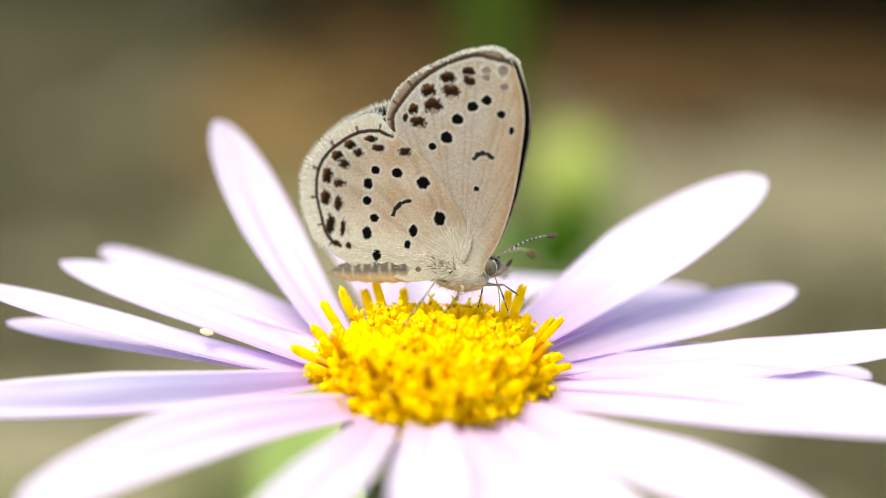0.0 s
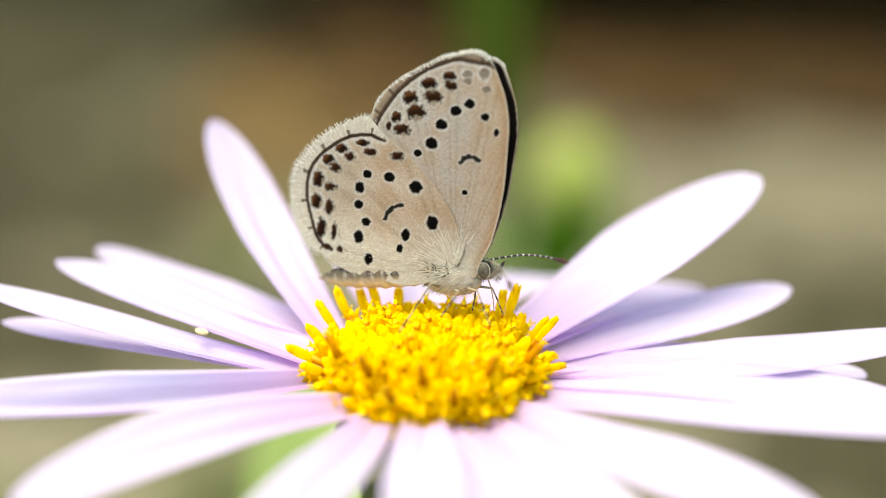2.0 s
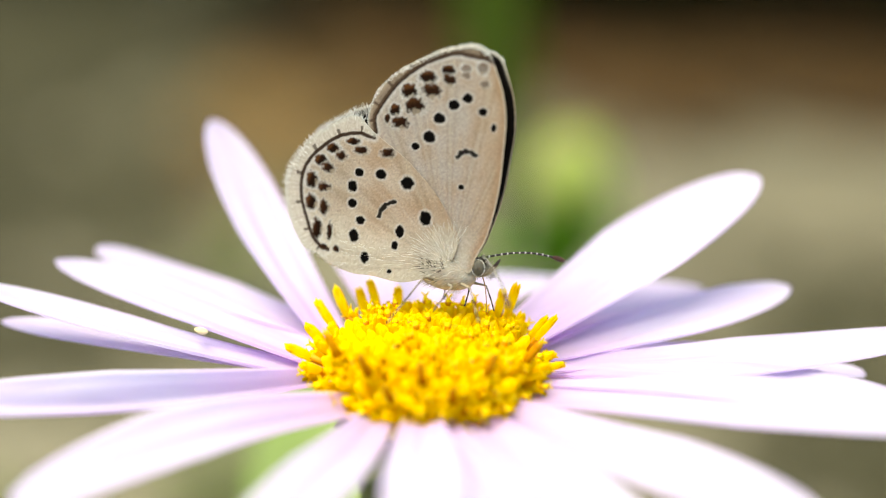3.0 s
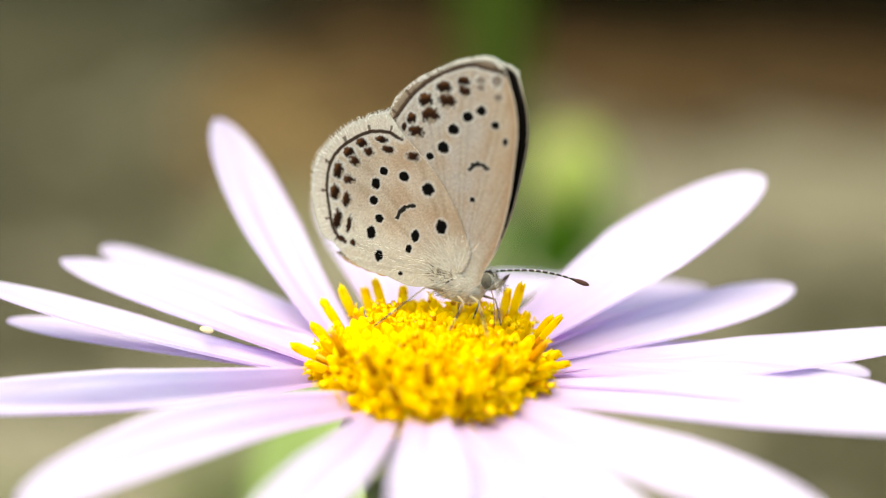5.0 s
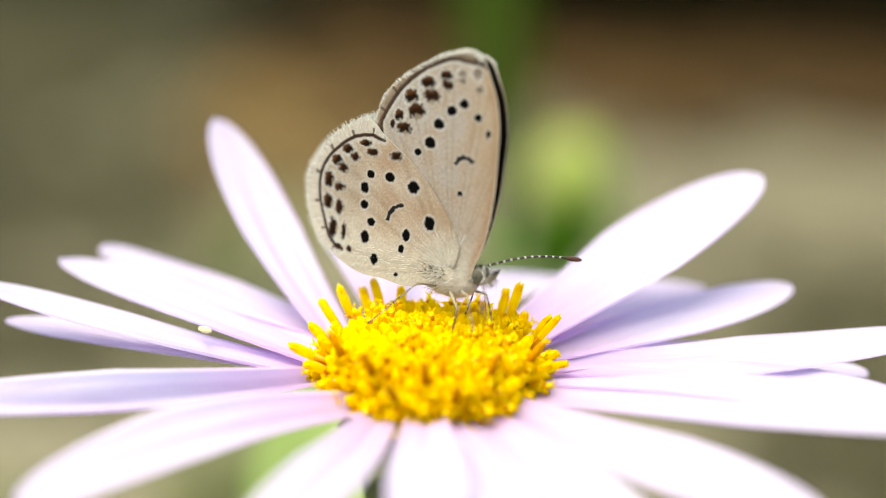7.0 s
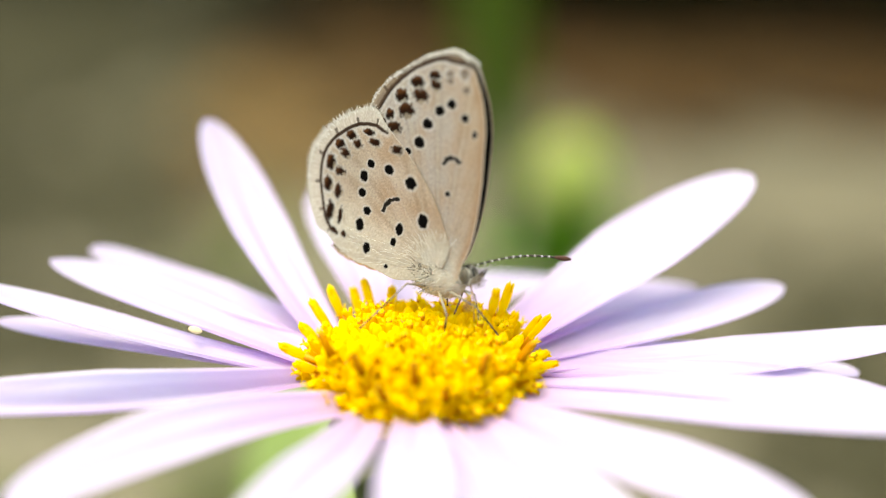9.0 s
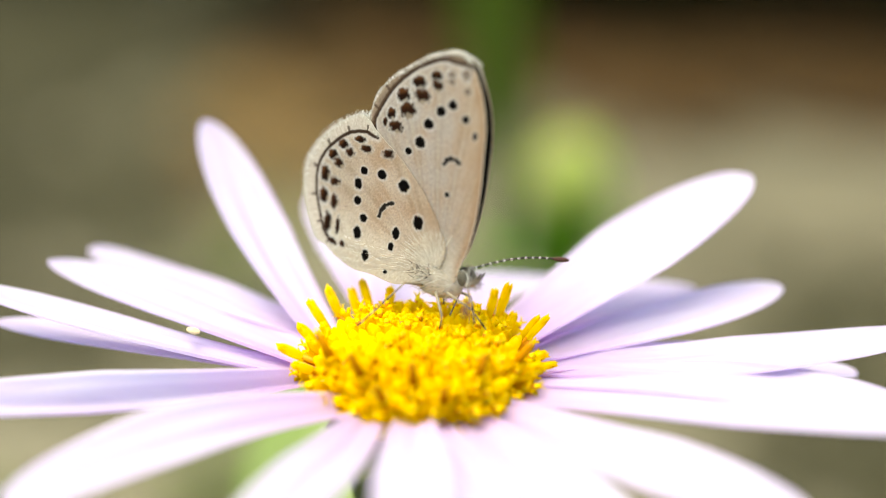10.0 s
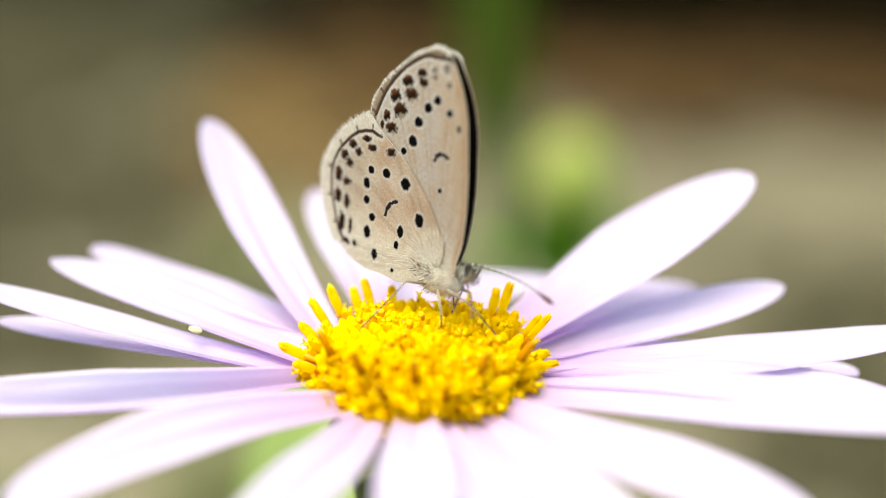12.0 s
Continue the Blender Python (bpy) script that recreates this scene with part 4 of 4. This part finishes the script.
# head
HD_C, HD_R = (1.42, 0, -0.02), (0.44, 0.42, 0.52)
hv, hf = ellipsoid(HD_C, HD_R, 24, 16)
face = part("head", mesh_from("head", scaled(hv, MM), hf, [M_FUR], pigment=body_colours(hv, (0.06, 0.05, 0.04), (0.36, 0.30, 0.22), -0.35)), butterfly, "small furry head")
tagged(part("hair", hairs(420, HD_C, HD_R, 0.32, (0.5, 0, 0.35), 5, -1.0, M_MANE), face, "short pale fur"), kind="stuff")
for s in (-1, 1):
    ev, ef = ellipsoid((1.52, 0.33 * s, 0.02), (0.30, 0.17, 0.39), 22, 14)
    cv, cf = ellipsoid((1.53, 0.44 * s, 0.01), (0.08, 0.075, 0.12), 12, 8)
    V, F, S = merge([(ev, ef, 0), (cv, cf, 1)])
    part("eye", mesh_from("eye", scaled(V, MM), F, [M_EYE, M_BLACK], S), face, "grey compound eye with a dark false pupil")
    ring = [(1.52 + 0.34 * math.cos(a), 0.36 * s, 0.02 + 0.43 * math.sin(a)) for a in np.linspace(0, 2 * math.pi, 25)]
    rv, rf = tube(ring, [0.006 + 0.012 * abs(math.cos(a)) for a in np.linspace(0, 2 * math.pi, 25)], 6)
    part("eye_rim", mesh_from("eye_rim", scaled(rv, MM), rf, [M_WHITE]), face, "white scale rim round the eye")
    pv, pf = tube(bezier((1.60, 0.16 * s, -0.35), (2.10, 0.20 * s, -0.25), (2.45, 0.16 * s, 0.55), 10), [0.08, 0.10, 0.12, 0.13, 0.12, 0.11, 0.09, 0.07, 0.06, 0.03], 8)
    palp = part("palp", mesh_from("palp", scaled(pv, MM), pf, [M_SHIN, M_BLACK], [1 if i > 52 else 0 for i in range(len(pf))]), face, "pale bristly palp with a dark tip")
    tagged(part("hair", hairs(120, (2.05, 0.19 * s, -0.05), (0.22, 0.10, 0.36), 0.30, (0.6, 0, -0.3), 11 + s, -1.0, M_MANE), palp, "bristles"), kind="stuff")
qv, qf = tube(bezier((1.65, 0, -0.40), (2.0, 0, -1.0), (2.1, 0, -2.2), 12), [0.034 - 0.0012 * i for i in range(12)], 6)
part("proboscis", mesh_from("proboscis", scaled(qv, MM), qf, [M_STRAW]), butterfly, "thin brown proboscis reaching into the florets")


def antenna_mesh(length, sag):
    """Ringed black and white shaft with a brown club, along +x."""
    n = 55
    pts, rad = [], []
    for i in range(n):
        t = i / (n - 1)
        pts.append((length * t, 0, sag * math.sin(math.pi * t)))
        club = step(0.80, 0.90, np.array(t))
        rad.append((0.052 + 0.075 * float(club)) * (1 if t < 0.97 else 0.6))
    v, f = tube(pts, rad, 8)
    slots = []
    for i in range(len(f)):
        k = i // 8
        slots.append(2 if k > 44 else (1 if k % 4 == 1 else 0))
    return mesh_from("antenna", scaled(v, MM), f, [M_BLACK, M_WHITE, M_RUST], slots)


antenna_l = part("antenna", antenna_mesh(4.85, 0.32), butterfly, "black and white ringed antenna with a brown club", Matrix.Translation(Vector((1.72, 0.16, 0.53)) * MM))
antenna_r = part("antenna", antenna_mesh(4.8, 0.35), butterfly, "black and white ringed antenna with a brown club", Matrix.Translation(Vector((1.72, -0.16, 0.53)) * MM))


def leg_mesh(knee, ankle, foot):
    """Thigh, shin and ringed foot of one leg from its hip."""
    pts = [Vector((0, 0, 0)).lerp(Vector(knee), i / 3) for i in range(4)] + [Vector(knee).lerp(Vector(ankle), (i + 1) / 5) for i in range(5)] + [Vector(ankle).lerp(Vector(foot), (i + 1) / 6) for i in range(6)]
    rad = [0.075, 0.08, 0.062, 0.048] + [0.042] * 5 + [0.04] * 6
    v, f = tube(pts, rad, 7)
    slots = []
    for i in range(len(f)):
        k = i // 7
        slots.append(2 if k < 4 else (1 if k in (6, 7) or (k > 9 and k % 3) else 0))
    return mesh_from("leg", scaled(v, MM), f, [M_SHIN, M_BLACK, M_THIGH], slots)


# hip, knee, ankle, foot of each leg, right side first
LEG_PLAN = [((0.75, -0.38, -0.95), (1.75, -1.50, -0.75), (2.45, -2.15, -1.45), (3.00, -2.60, -2.05)),
            ((0.10, -0.42, -1.10), (0.95, -1.60, -0.90), (0.85, -2.10, -1.55), (0.70, -2.50, -2.20)),
            ((-0.80, -0.40, -1.00), (-1.05, -1.80, -0.65), (-1.95, -2.90, -1.85), (-2.60, -3.75, -2.70)),
            ((0.75, 0.38, -0.95), (1.90, 0.10, -0.90), (2.30, -0.10, -1.50), (2.60, -0.30, -2.00)),
            ((0.30, 0.42, -1.10), (0.90, 0.60, -0.90), (1.00, 0.15, -1.50), (1.00, -0.20, -2.10)),
            ((-0.90, 0.40, -1.00), (-0.90, 0.80, -0.90), (-0.70, 1.40, -1.60), (-0.75, 1.60, -2.40))]
LEGS = []
for joints in LEG_PLAN:
    hip, knee, ankle, foot = map(Vector, joints)
    LEGS.append((part("leg", leg_mesh(knee - hip, ankle - hip, foot - hip), butterfly, "thin pale leg with dark rings", Matrix.Translation(hip * MM)), hip, foot))

# four wings
HW_LINE_S, FW_LINE_S = smooth_open(HW_LINE, 14), smooth_open(FW_LINE, 18)
hw_me, hw_out = wing_mesh("hindwing", HW_OUTLINE, -1, (HW_LINE_S, HW_OUTER, HW_INNER, HW_DISCAL, HW_BAR, 0.1))
fw_me, fw_out = wing_mesh("forewing", FW_OUTLINE, -1, (FW_LINE_S, FW_OUTER, FW_INNER, FW_DISCAL, FW_BAR, 0.8))
hw_far, _ = wing_mesh("hindwing", HW_OUTLINE, 1, (HW_LINE_S, HW_OUTER, HW_INNER, HW_DISCAL, HW_BAR, 0.1), 0.10)
fw_far, _ = wing_mesh("forewing", FW_OUTLINE, 1, (FW_LINE_S, FW_OUTER, FW_INNER, FW_DISCAL, FW_BAR, 0.8), 0.10)
UNDER = "pale tan underside with black spots and a dark margin line"
right_hind = part("hindwing", hw_me, butterfly, UNDER)
right_fore = part("forewing", fw_me, butterfly, UNDER)
left_hind = part("hindwing", hw_far, butterfly, "dark brown upper side with a pale fringe")
left_fore = part("forewing", fw_far, butterfly, "dark brown upper side with a pale fringe")
for wing, out, span, side, seed in ((right_hind, hw_out, (0.26, 0.80), -1, 1), (left_hind, hw_out, (0.26, 0.80), 1, 2), (right_fore, fw_out, (0.36, 0.87), -1, 3), (left_fore, fw_out, (0.36, 0.87), 1, 4)):
    tagged(part("fringe", fringe_mesh(out, span[0], span[1], side, seed, 0.20 if wing in (right_hind, left_hind) else 0.07, 0.55 if wing in (right_hind, left_hind) else 0.24), wing, "white hair-scale fringe"), kind="stuff")


def wing_hairs(seed):
    """Fine pale hairs lying over the hindwing's root and inner margin."""
    rs = random.Random(seed)
    V, F = [], []
    for _ in range(420):
        a = radians(rs.uniform(62, 192))
        r0 = rs.uniform(0.1, 1.9) if a < radians(172) else rs.uniform(0.5, 5.6)
        x, z = r0 * math.cos(a), r0 * math.sin(a)
        a2 = a + rs.gauss(0, 0.12)
        L = rs.uniform(0.25, 0.7)
        o = len(V)
        d = Vector((math.cos(a2), 0, math.sin(a2)))
        sd = Vector((-d.z, 0, d.x)) * 0.008
        p = Vector((x, -0.30, z))
        V += [(p - sd) * MM, (p + sd) * MM, (p + d * L + Vector((0, -0.10, 0))) * MM]
        F.append((o, o + 1, o + 2))
    pale = len(F)
    for _ in range(34):
        a = radians(rs.uniform(60, 200))
        r0 = rs.uniform(0.1, 1.5)
        p = Vector((r0 * math.cos(a) - 0.1, -0.40, r0 * math.sin(a) * 0.6 - 0.35))
        a2 = a + rs.gauss(0, 0.7)
        d = Vector((math.cos(a2), -0.2, math.sin(a2))) * rs.uniform(0.15, 0.45)
        sd = Vector((-d.z, 0, d.x)).normalized() * 0.022
        o = len(V)
        V += [(p - sd) * MM, (p + sd) * MM, (p + d) * MM]
        F.append((o, o + 1, o + 2))
    return mesh_from("hair", V, F, [M_FRINGE, M_BLACK], [0] * pale + [1] * (len(F) - pale), smooth=False)


tagged(part("hair", wing_hairs(31), right_hind, "fine pale hairs"), kind="stuff")

# time, sideways, back, up, turn, flap, hindwing swing, forewing swing (millimetres and degrees)
FLIGHT = [
    (0.0, 1.09, 2.6, 404.34, -20.8, -1.7, 3.7, 7.3), (0.2, 0.65, 3.37, 404.02, -16.8, -1.7, -1.6, 0.3), (0.3, 0.82, 3.85, 403.86, -15.6, 0.0, -1.9, -3.5),
    (0.5, 0.67, 2.82, 404.22, -16.8, -0.2, 0.3, 2.8), (0.7, 0.94, 2.81, 404.24, -18.0, -0.6, 4.1, 5.6), (1.0, 0.77, 2.55, 404.39, -19.8, -1.3, 11.3, 7.1), (1.1, 0.73, 2.6, 404.28, -19.8, -1.8, 13.3, 6.3),
    (1.2, 0.68, 2.67, 404.1, -19.8, -2.3, 9.1, 1.9), (1.5, 0.58, 2.62, 404.36, -19.0, -0.7, 5.2, 1.1), (1.7, 0.68, 2.88, 404.01, -18.1, -1.0, 4.6, 1.5),
    (2.0, 0.7, 2.78, 404.04, -18.0, -0.5, 4.5, 4.2), (2.2, 0.57, 3.05, 403.95, -17.1, -0.9, 5.3, 5.7), (2.5, 0.88, 2.69, 404.17, -18.7, -0.4, 4.3, 6.1),
    (3.0, 0.47, 2.53, 404.44, -20.6, -0.1, 1.6, 5.5), (3.2, 0.73, 2.51, 404.56, -20.6, -0.2, 1.6, 6.6), (4.8, 1.11, 2.01, 404.2, -29.2, 0.6, 9.9, 7.3),
    (5.0, 1.01, 1.78, 404.1, -28.1, 0.5, 9.2, 7.5), (5.5, 0.61, 1.74, 404.23, -30.3, 0.4, 9.2, 7.0), (6.0, 0.79, 1.66, 404.2, -31.4, 0.3, 9.4, 7.8),
    (6.5, 0.51, 1.66, 404.2, -31.1, 0.2, 9.4, 8.4), (7.0, 0.63, 1.69, 404.41, -33.3, 0.7, 2.8, 4.7), (7.2, 0.43, 1.67, 404.43, -34.6, 0.8, 7.2, 4.7),
    (8.8, 0.14, 1.37, 404.6, -36.0, 1.5, 6.8, 5.2), (9.0, 0.07, 1.53, 404.47, -37.2, 1.3, 9.8, 5.2), (9.5, 0.03, 1.56, 404.47, -36.7, 1.4, 7.3, 5.1),
    (10.0, -0.02, 1.54, 404.45, -38.2, 1.0, 4.8, 6.4), (10.5, -0.1, 1.56, 404.44, -38.9, 1.0, 5.0, 7.3), (11.0, -0.21, 1.48, 404.55, -40.0, 1.8, 7.5, 2.8),
    (11.5, -0.16, 1.49, 404.57, -43.2, 2.1, 4.5, 1.5), (12.0, 0.04, 1.4, 404.62, -47.2, 1.6, 2.9, 0.9),
]
NOD = [(0, 5), (0.5, 11.5), (1, 8), (1.5, 1), (2, 3), (2.5, 6.5), (3, 7), (5, 8.5), (5.5, 9), (6, 10.5), (6.5, 10.5), (7, 7.5), (9, 6.5), (9.5, 8.5), (10, 10.5), (10.5, 10.5), (11, 5.5), (11.5, 5), (12, 5)]
# how far the left wings swing past the right ones: hind, fore
LEFT = [(0, 5.1, 3.3), (0.1, 5.1, 4.3), (0.2, 5, 11.3), (0.3, 4.2, 15.7), (0.4, 5, 12.0), (0.5, 5.9, 7.6), (0.6, 5, 6.3), (0.7, 3.2, 5.0), (0.8, 1, 4.3), (0.9, -6, 3.6), (1, -12, 2.8), (1.1, -20, 0.4), (1.2, -19.5, 2.1), (1.3, -17, 3.5), (1.4, -14.5, 4.3),
        (1.5, -12, 4.4), (1.7, -8.5, 4.7), (2, -3.5, 4.7), (2.2, 0, 4.7), (2.5, 4, 4.8), (3, 4, 4.6), (5, 0, 5.3), (5.5, 0, 5.3), (6.5, 0, 4.8), (7, 0.8, 3.8), (9, -2.5, 3.6), (9.5, -2.5, 3.6), (10.5, -3, 3.5), (11.5, -4.5, 3.5), (12, -4.5, 3.5)]
FEELER = [(0, 70.5, -7.2), (0.5, 71, -8.6), (1, 70.7, -6.6), (1.5, 55.6, 3), (2, 50.1, 5.5), (2.5, 51, 3.7), (3, 52, 3.5), (5, 39.1, 4.4), (5.5, 42.4, -2.2), (6, 42.8, -1.3), (6.5, 45.2, -3.4), (7, 47.3, -5.8), (9, 48.2, -6), (9.5, 49.7, -8), (10, 49.9, -9.6), (10.5, 47, -8), (11, 39, 0), (11.5, 26, 6), (12, 15.1, 13.5)]
FEELER_NEAR = [(0, -48.6, -14.6), (0.5, -54.5, -20.7), (1, -54, -16.4), (1.5, -60.2, -5.1), (2, -60, 5), (2.5, -58.2, 8.8), (3, -53.8, 15.7), (5, -58, 14), (12, -50, 10)]
# abdomen: time, turn to the side, lift
TAIL = [(0, 4.5, 0), (0.3, -3, -1.5), (0.5, -2, -2.0), (0.8, 5, -2.8), (1, 7.5, -3.0), (1.5, 8, 2.3), (1.7, 6.5, 2), (2, 3, 2), (2.3, -0.5, 2.2), (2.5, -1, 2.2), (3, -1, 4.0), (5, 0, 8.5), (7, 0, 9.5), (9, 0, 10.5), (10.5, 0, 6.5), (12, 0, 12.0)]
# where the right feet stand, in the body's space: front, middle, hind
STRIDE = [[(0, 2.1, 1.5, -1.65), (1, 2.1, 1.5, -1.65), (1.5, 2.8, -1.0, -2.0), (2, 3.07, -3.3, -2.3), (3, 3.07, -3.3, -2.3), (5, 3.04, -2.6, -2.04), (7, 3.04, -2.6, -2.04), (9, 2.2, 0.6, -2.3), (12, 2.2, 0.6, -2.3)],
          [(0, 0.1, -4.0, -2.7), (3, 0.28, -4.0, -2.57), (5, 0.69, -2.0, -2.1), (9, 0.5, -0.5, -2.6), (12, 0.45, -0.5, -2.6)],
          [(0, -1.5, -4.2, -2.8), (3, -1.55, -3.9, -2.63), (5, -2.31, -3.19, -2.41), (9, -1.76, -3.37, -2.6), (12, -1.28, -3.54, -2.63)]]
# sway of the flower head: time, millimetres sideways, millimetres back
SWAY = [(0, 0.39, -0.1), (0.5, 0.09, -0.25), (1, 0.04, 0), (1.5, 0, 0), (2, 0.13, 0), (2.5, 0.37, 0.05), (3, 0.09, 0.1), (5, 0.36, 0.2), (5.5, 0.04, 0.12), (6, 0.21, 0.05), (6.5, -0.04, 0.15), (7, 0.27, 0.2), (9, -0.23, 0.2), (9.5, -0.26, 0.17), (10, -0.32, 0.13), (10.5, -0.40, 0.13), (11, -0.43, 0.13), (11.5, -0.29, 0.2), (12, -0.23, 0.25)]


def at(rows, t, k):
    return float(np.interp(t, [r[0] for r in rows], [r[k] for r in rows]))


def motions():
    walk(flower, [(t, pose(0, 0, 0, -math.degrees(back / 400), math.degrees(dx / 400), 0)) for t, dx, back in SWAY])
    body, hind, fore, far_h, far_f = [], [], [], [], []
    for t, x, y, z, turn, flap, h, f in FLIGHT:
        nod = at(NOD, t, 1)
        body.append((t, pose(x * MM, y * MM, z * MM, -12, 0, 0) @ pose(0, 0, 0, 0, 0, turn) @ pose(0, 0, 0, 0, nod, 0)))
        root = Matrix.Translation(Vector((0, -0.4, 0)) * MM)
        level = pose(0, 0, 0, 0, nod, 0).inverted()
        hind.append((t, root @ level @ pose(0, 0, 0, flap, 0, 0) @ pose(0, 0, 0, 0, h, 0)))
        fore.append((t, Matrix.Translation(Vector((0, -0.34, 0)) * MM) @ level @ pose(0, 0, 0, flap, 0, 0) @ pose(0, 0, 0, 0, f, 0)))
    for t in sorted({r[0] for r in FLIGHT} | {r[0] for r in LEFT}):
        h, f = at(FLIGHT, t, 6) + at(LEFT, t, 1), at(FLIGHT, t, 7) + at(LEFT, t, 2)
        level = pose(0, 0, 0, 0, at(NOD, t, 1), 0).inverted()
        flap = at(FLIGHT, t, 5) - float(np.interp(t, (7, 9), (1.7, 0.2)))
        far_h.append((t, Matrix.Translation(Vector((0, 0.4, 0.08)) * MM) @ level @ pose(0, 0, 0, flap, 0, 0) @ pose(0, 0, 0, 0, h, 0)))
        far_f.append((t, Matrix.Translation(Vector((float(np.interp(t, (3, 5, 9), (-0.4, -0.57, -0.62))), 0.34, -0.28)) * MM) @ level @ pose(0, 0, 0, flap, 0, 0) @ pose(0, 0, 0, 0, f, 0)))
    walk(butterfly, body)
    walk(right_hind, hind)
    walk(right_fore, fore)
    walk(left_hind, far_h)
    walk(left_fore, far_f)
    walk(abdomen, [(t, Matrix.Translation(AB_ROOT) @ pose(0, 0, 0, 0, 0, a) @ pose(0, 0, 0, 0, b, 0)) for t, a, b in TAIL])
    for (leg, hip, foot), rows in zip(LEGS, STRIDE):
        walk(leg, [(t, Matrix.Translation(hip * MM) @ (foot - hip).rotation_difference(Vector(to) - hip).to_matrix().to_4x4()) for t, *to in rows])
    for feeler, side, rows in ((antenna_l, 0.16, FEELER), (antenna_r, -0.16, FEELER_NEAR)):
        walk(feeler, [(t, pose(1.72 * MM, side * MM, 0.53 * MM, 0, 0, a) @ pose(0, 0, 0, 0, b, 0)) for t, a, b in rows])


motions()
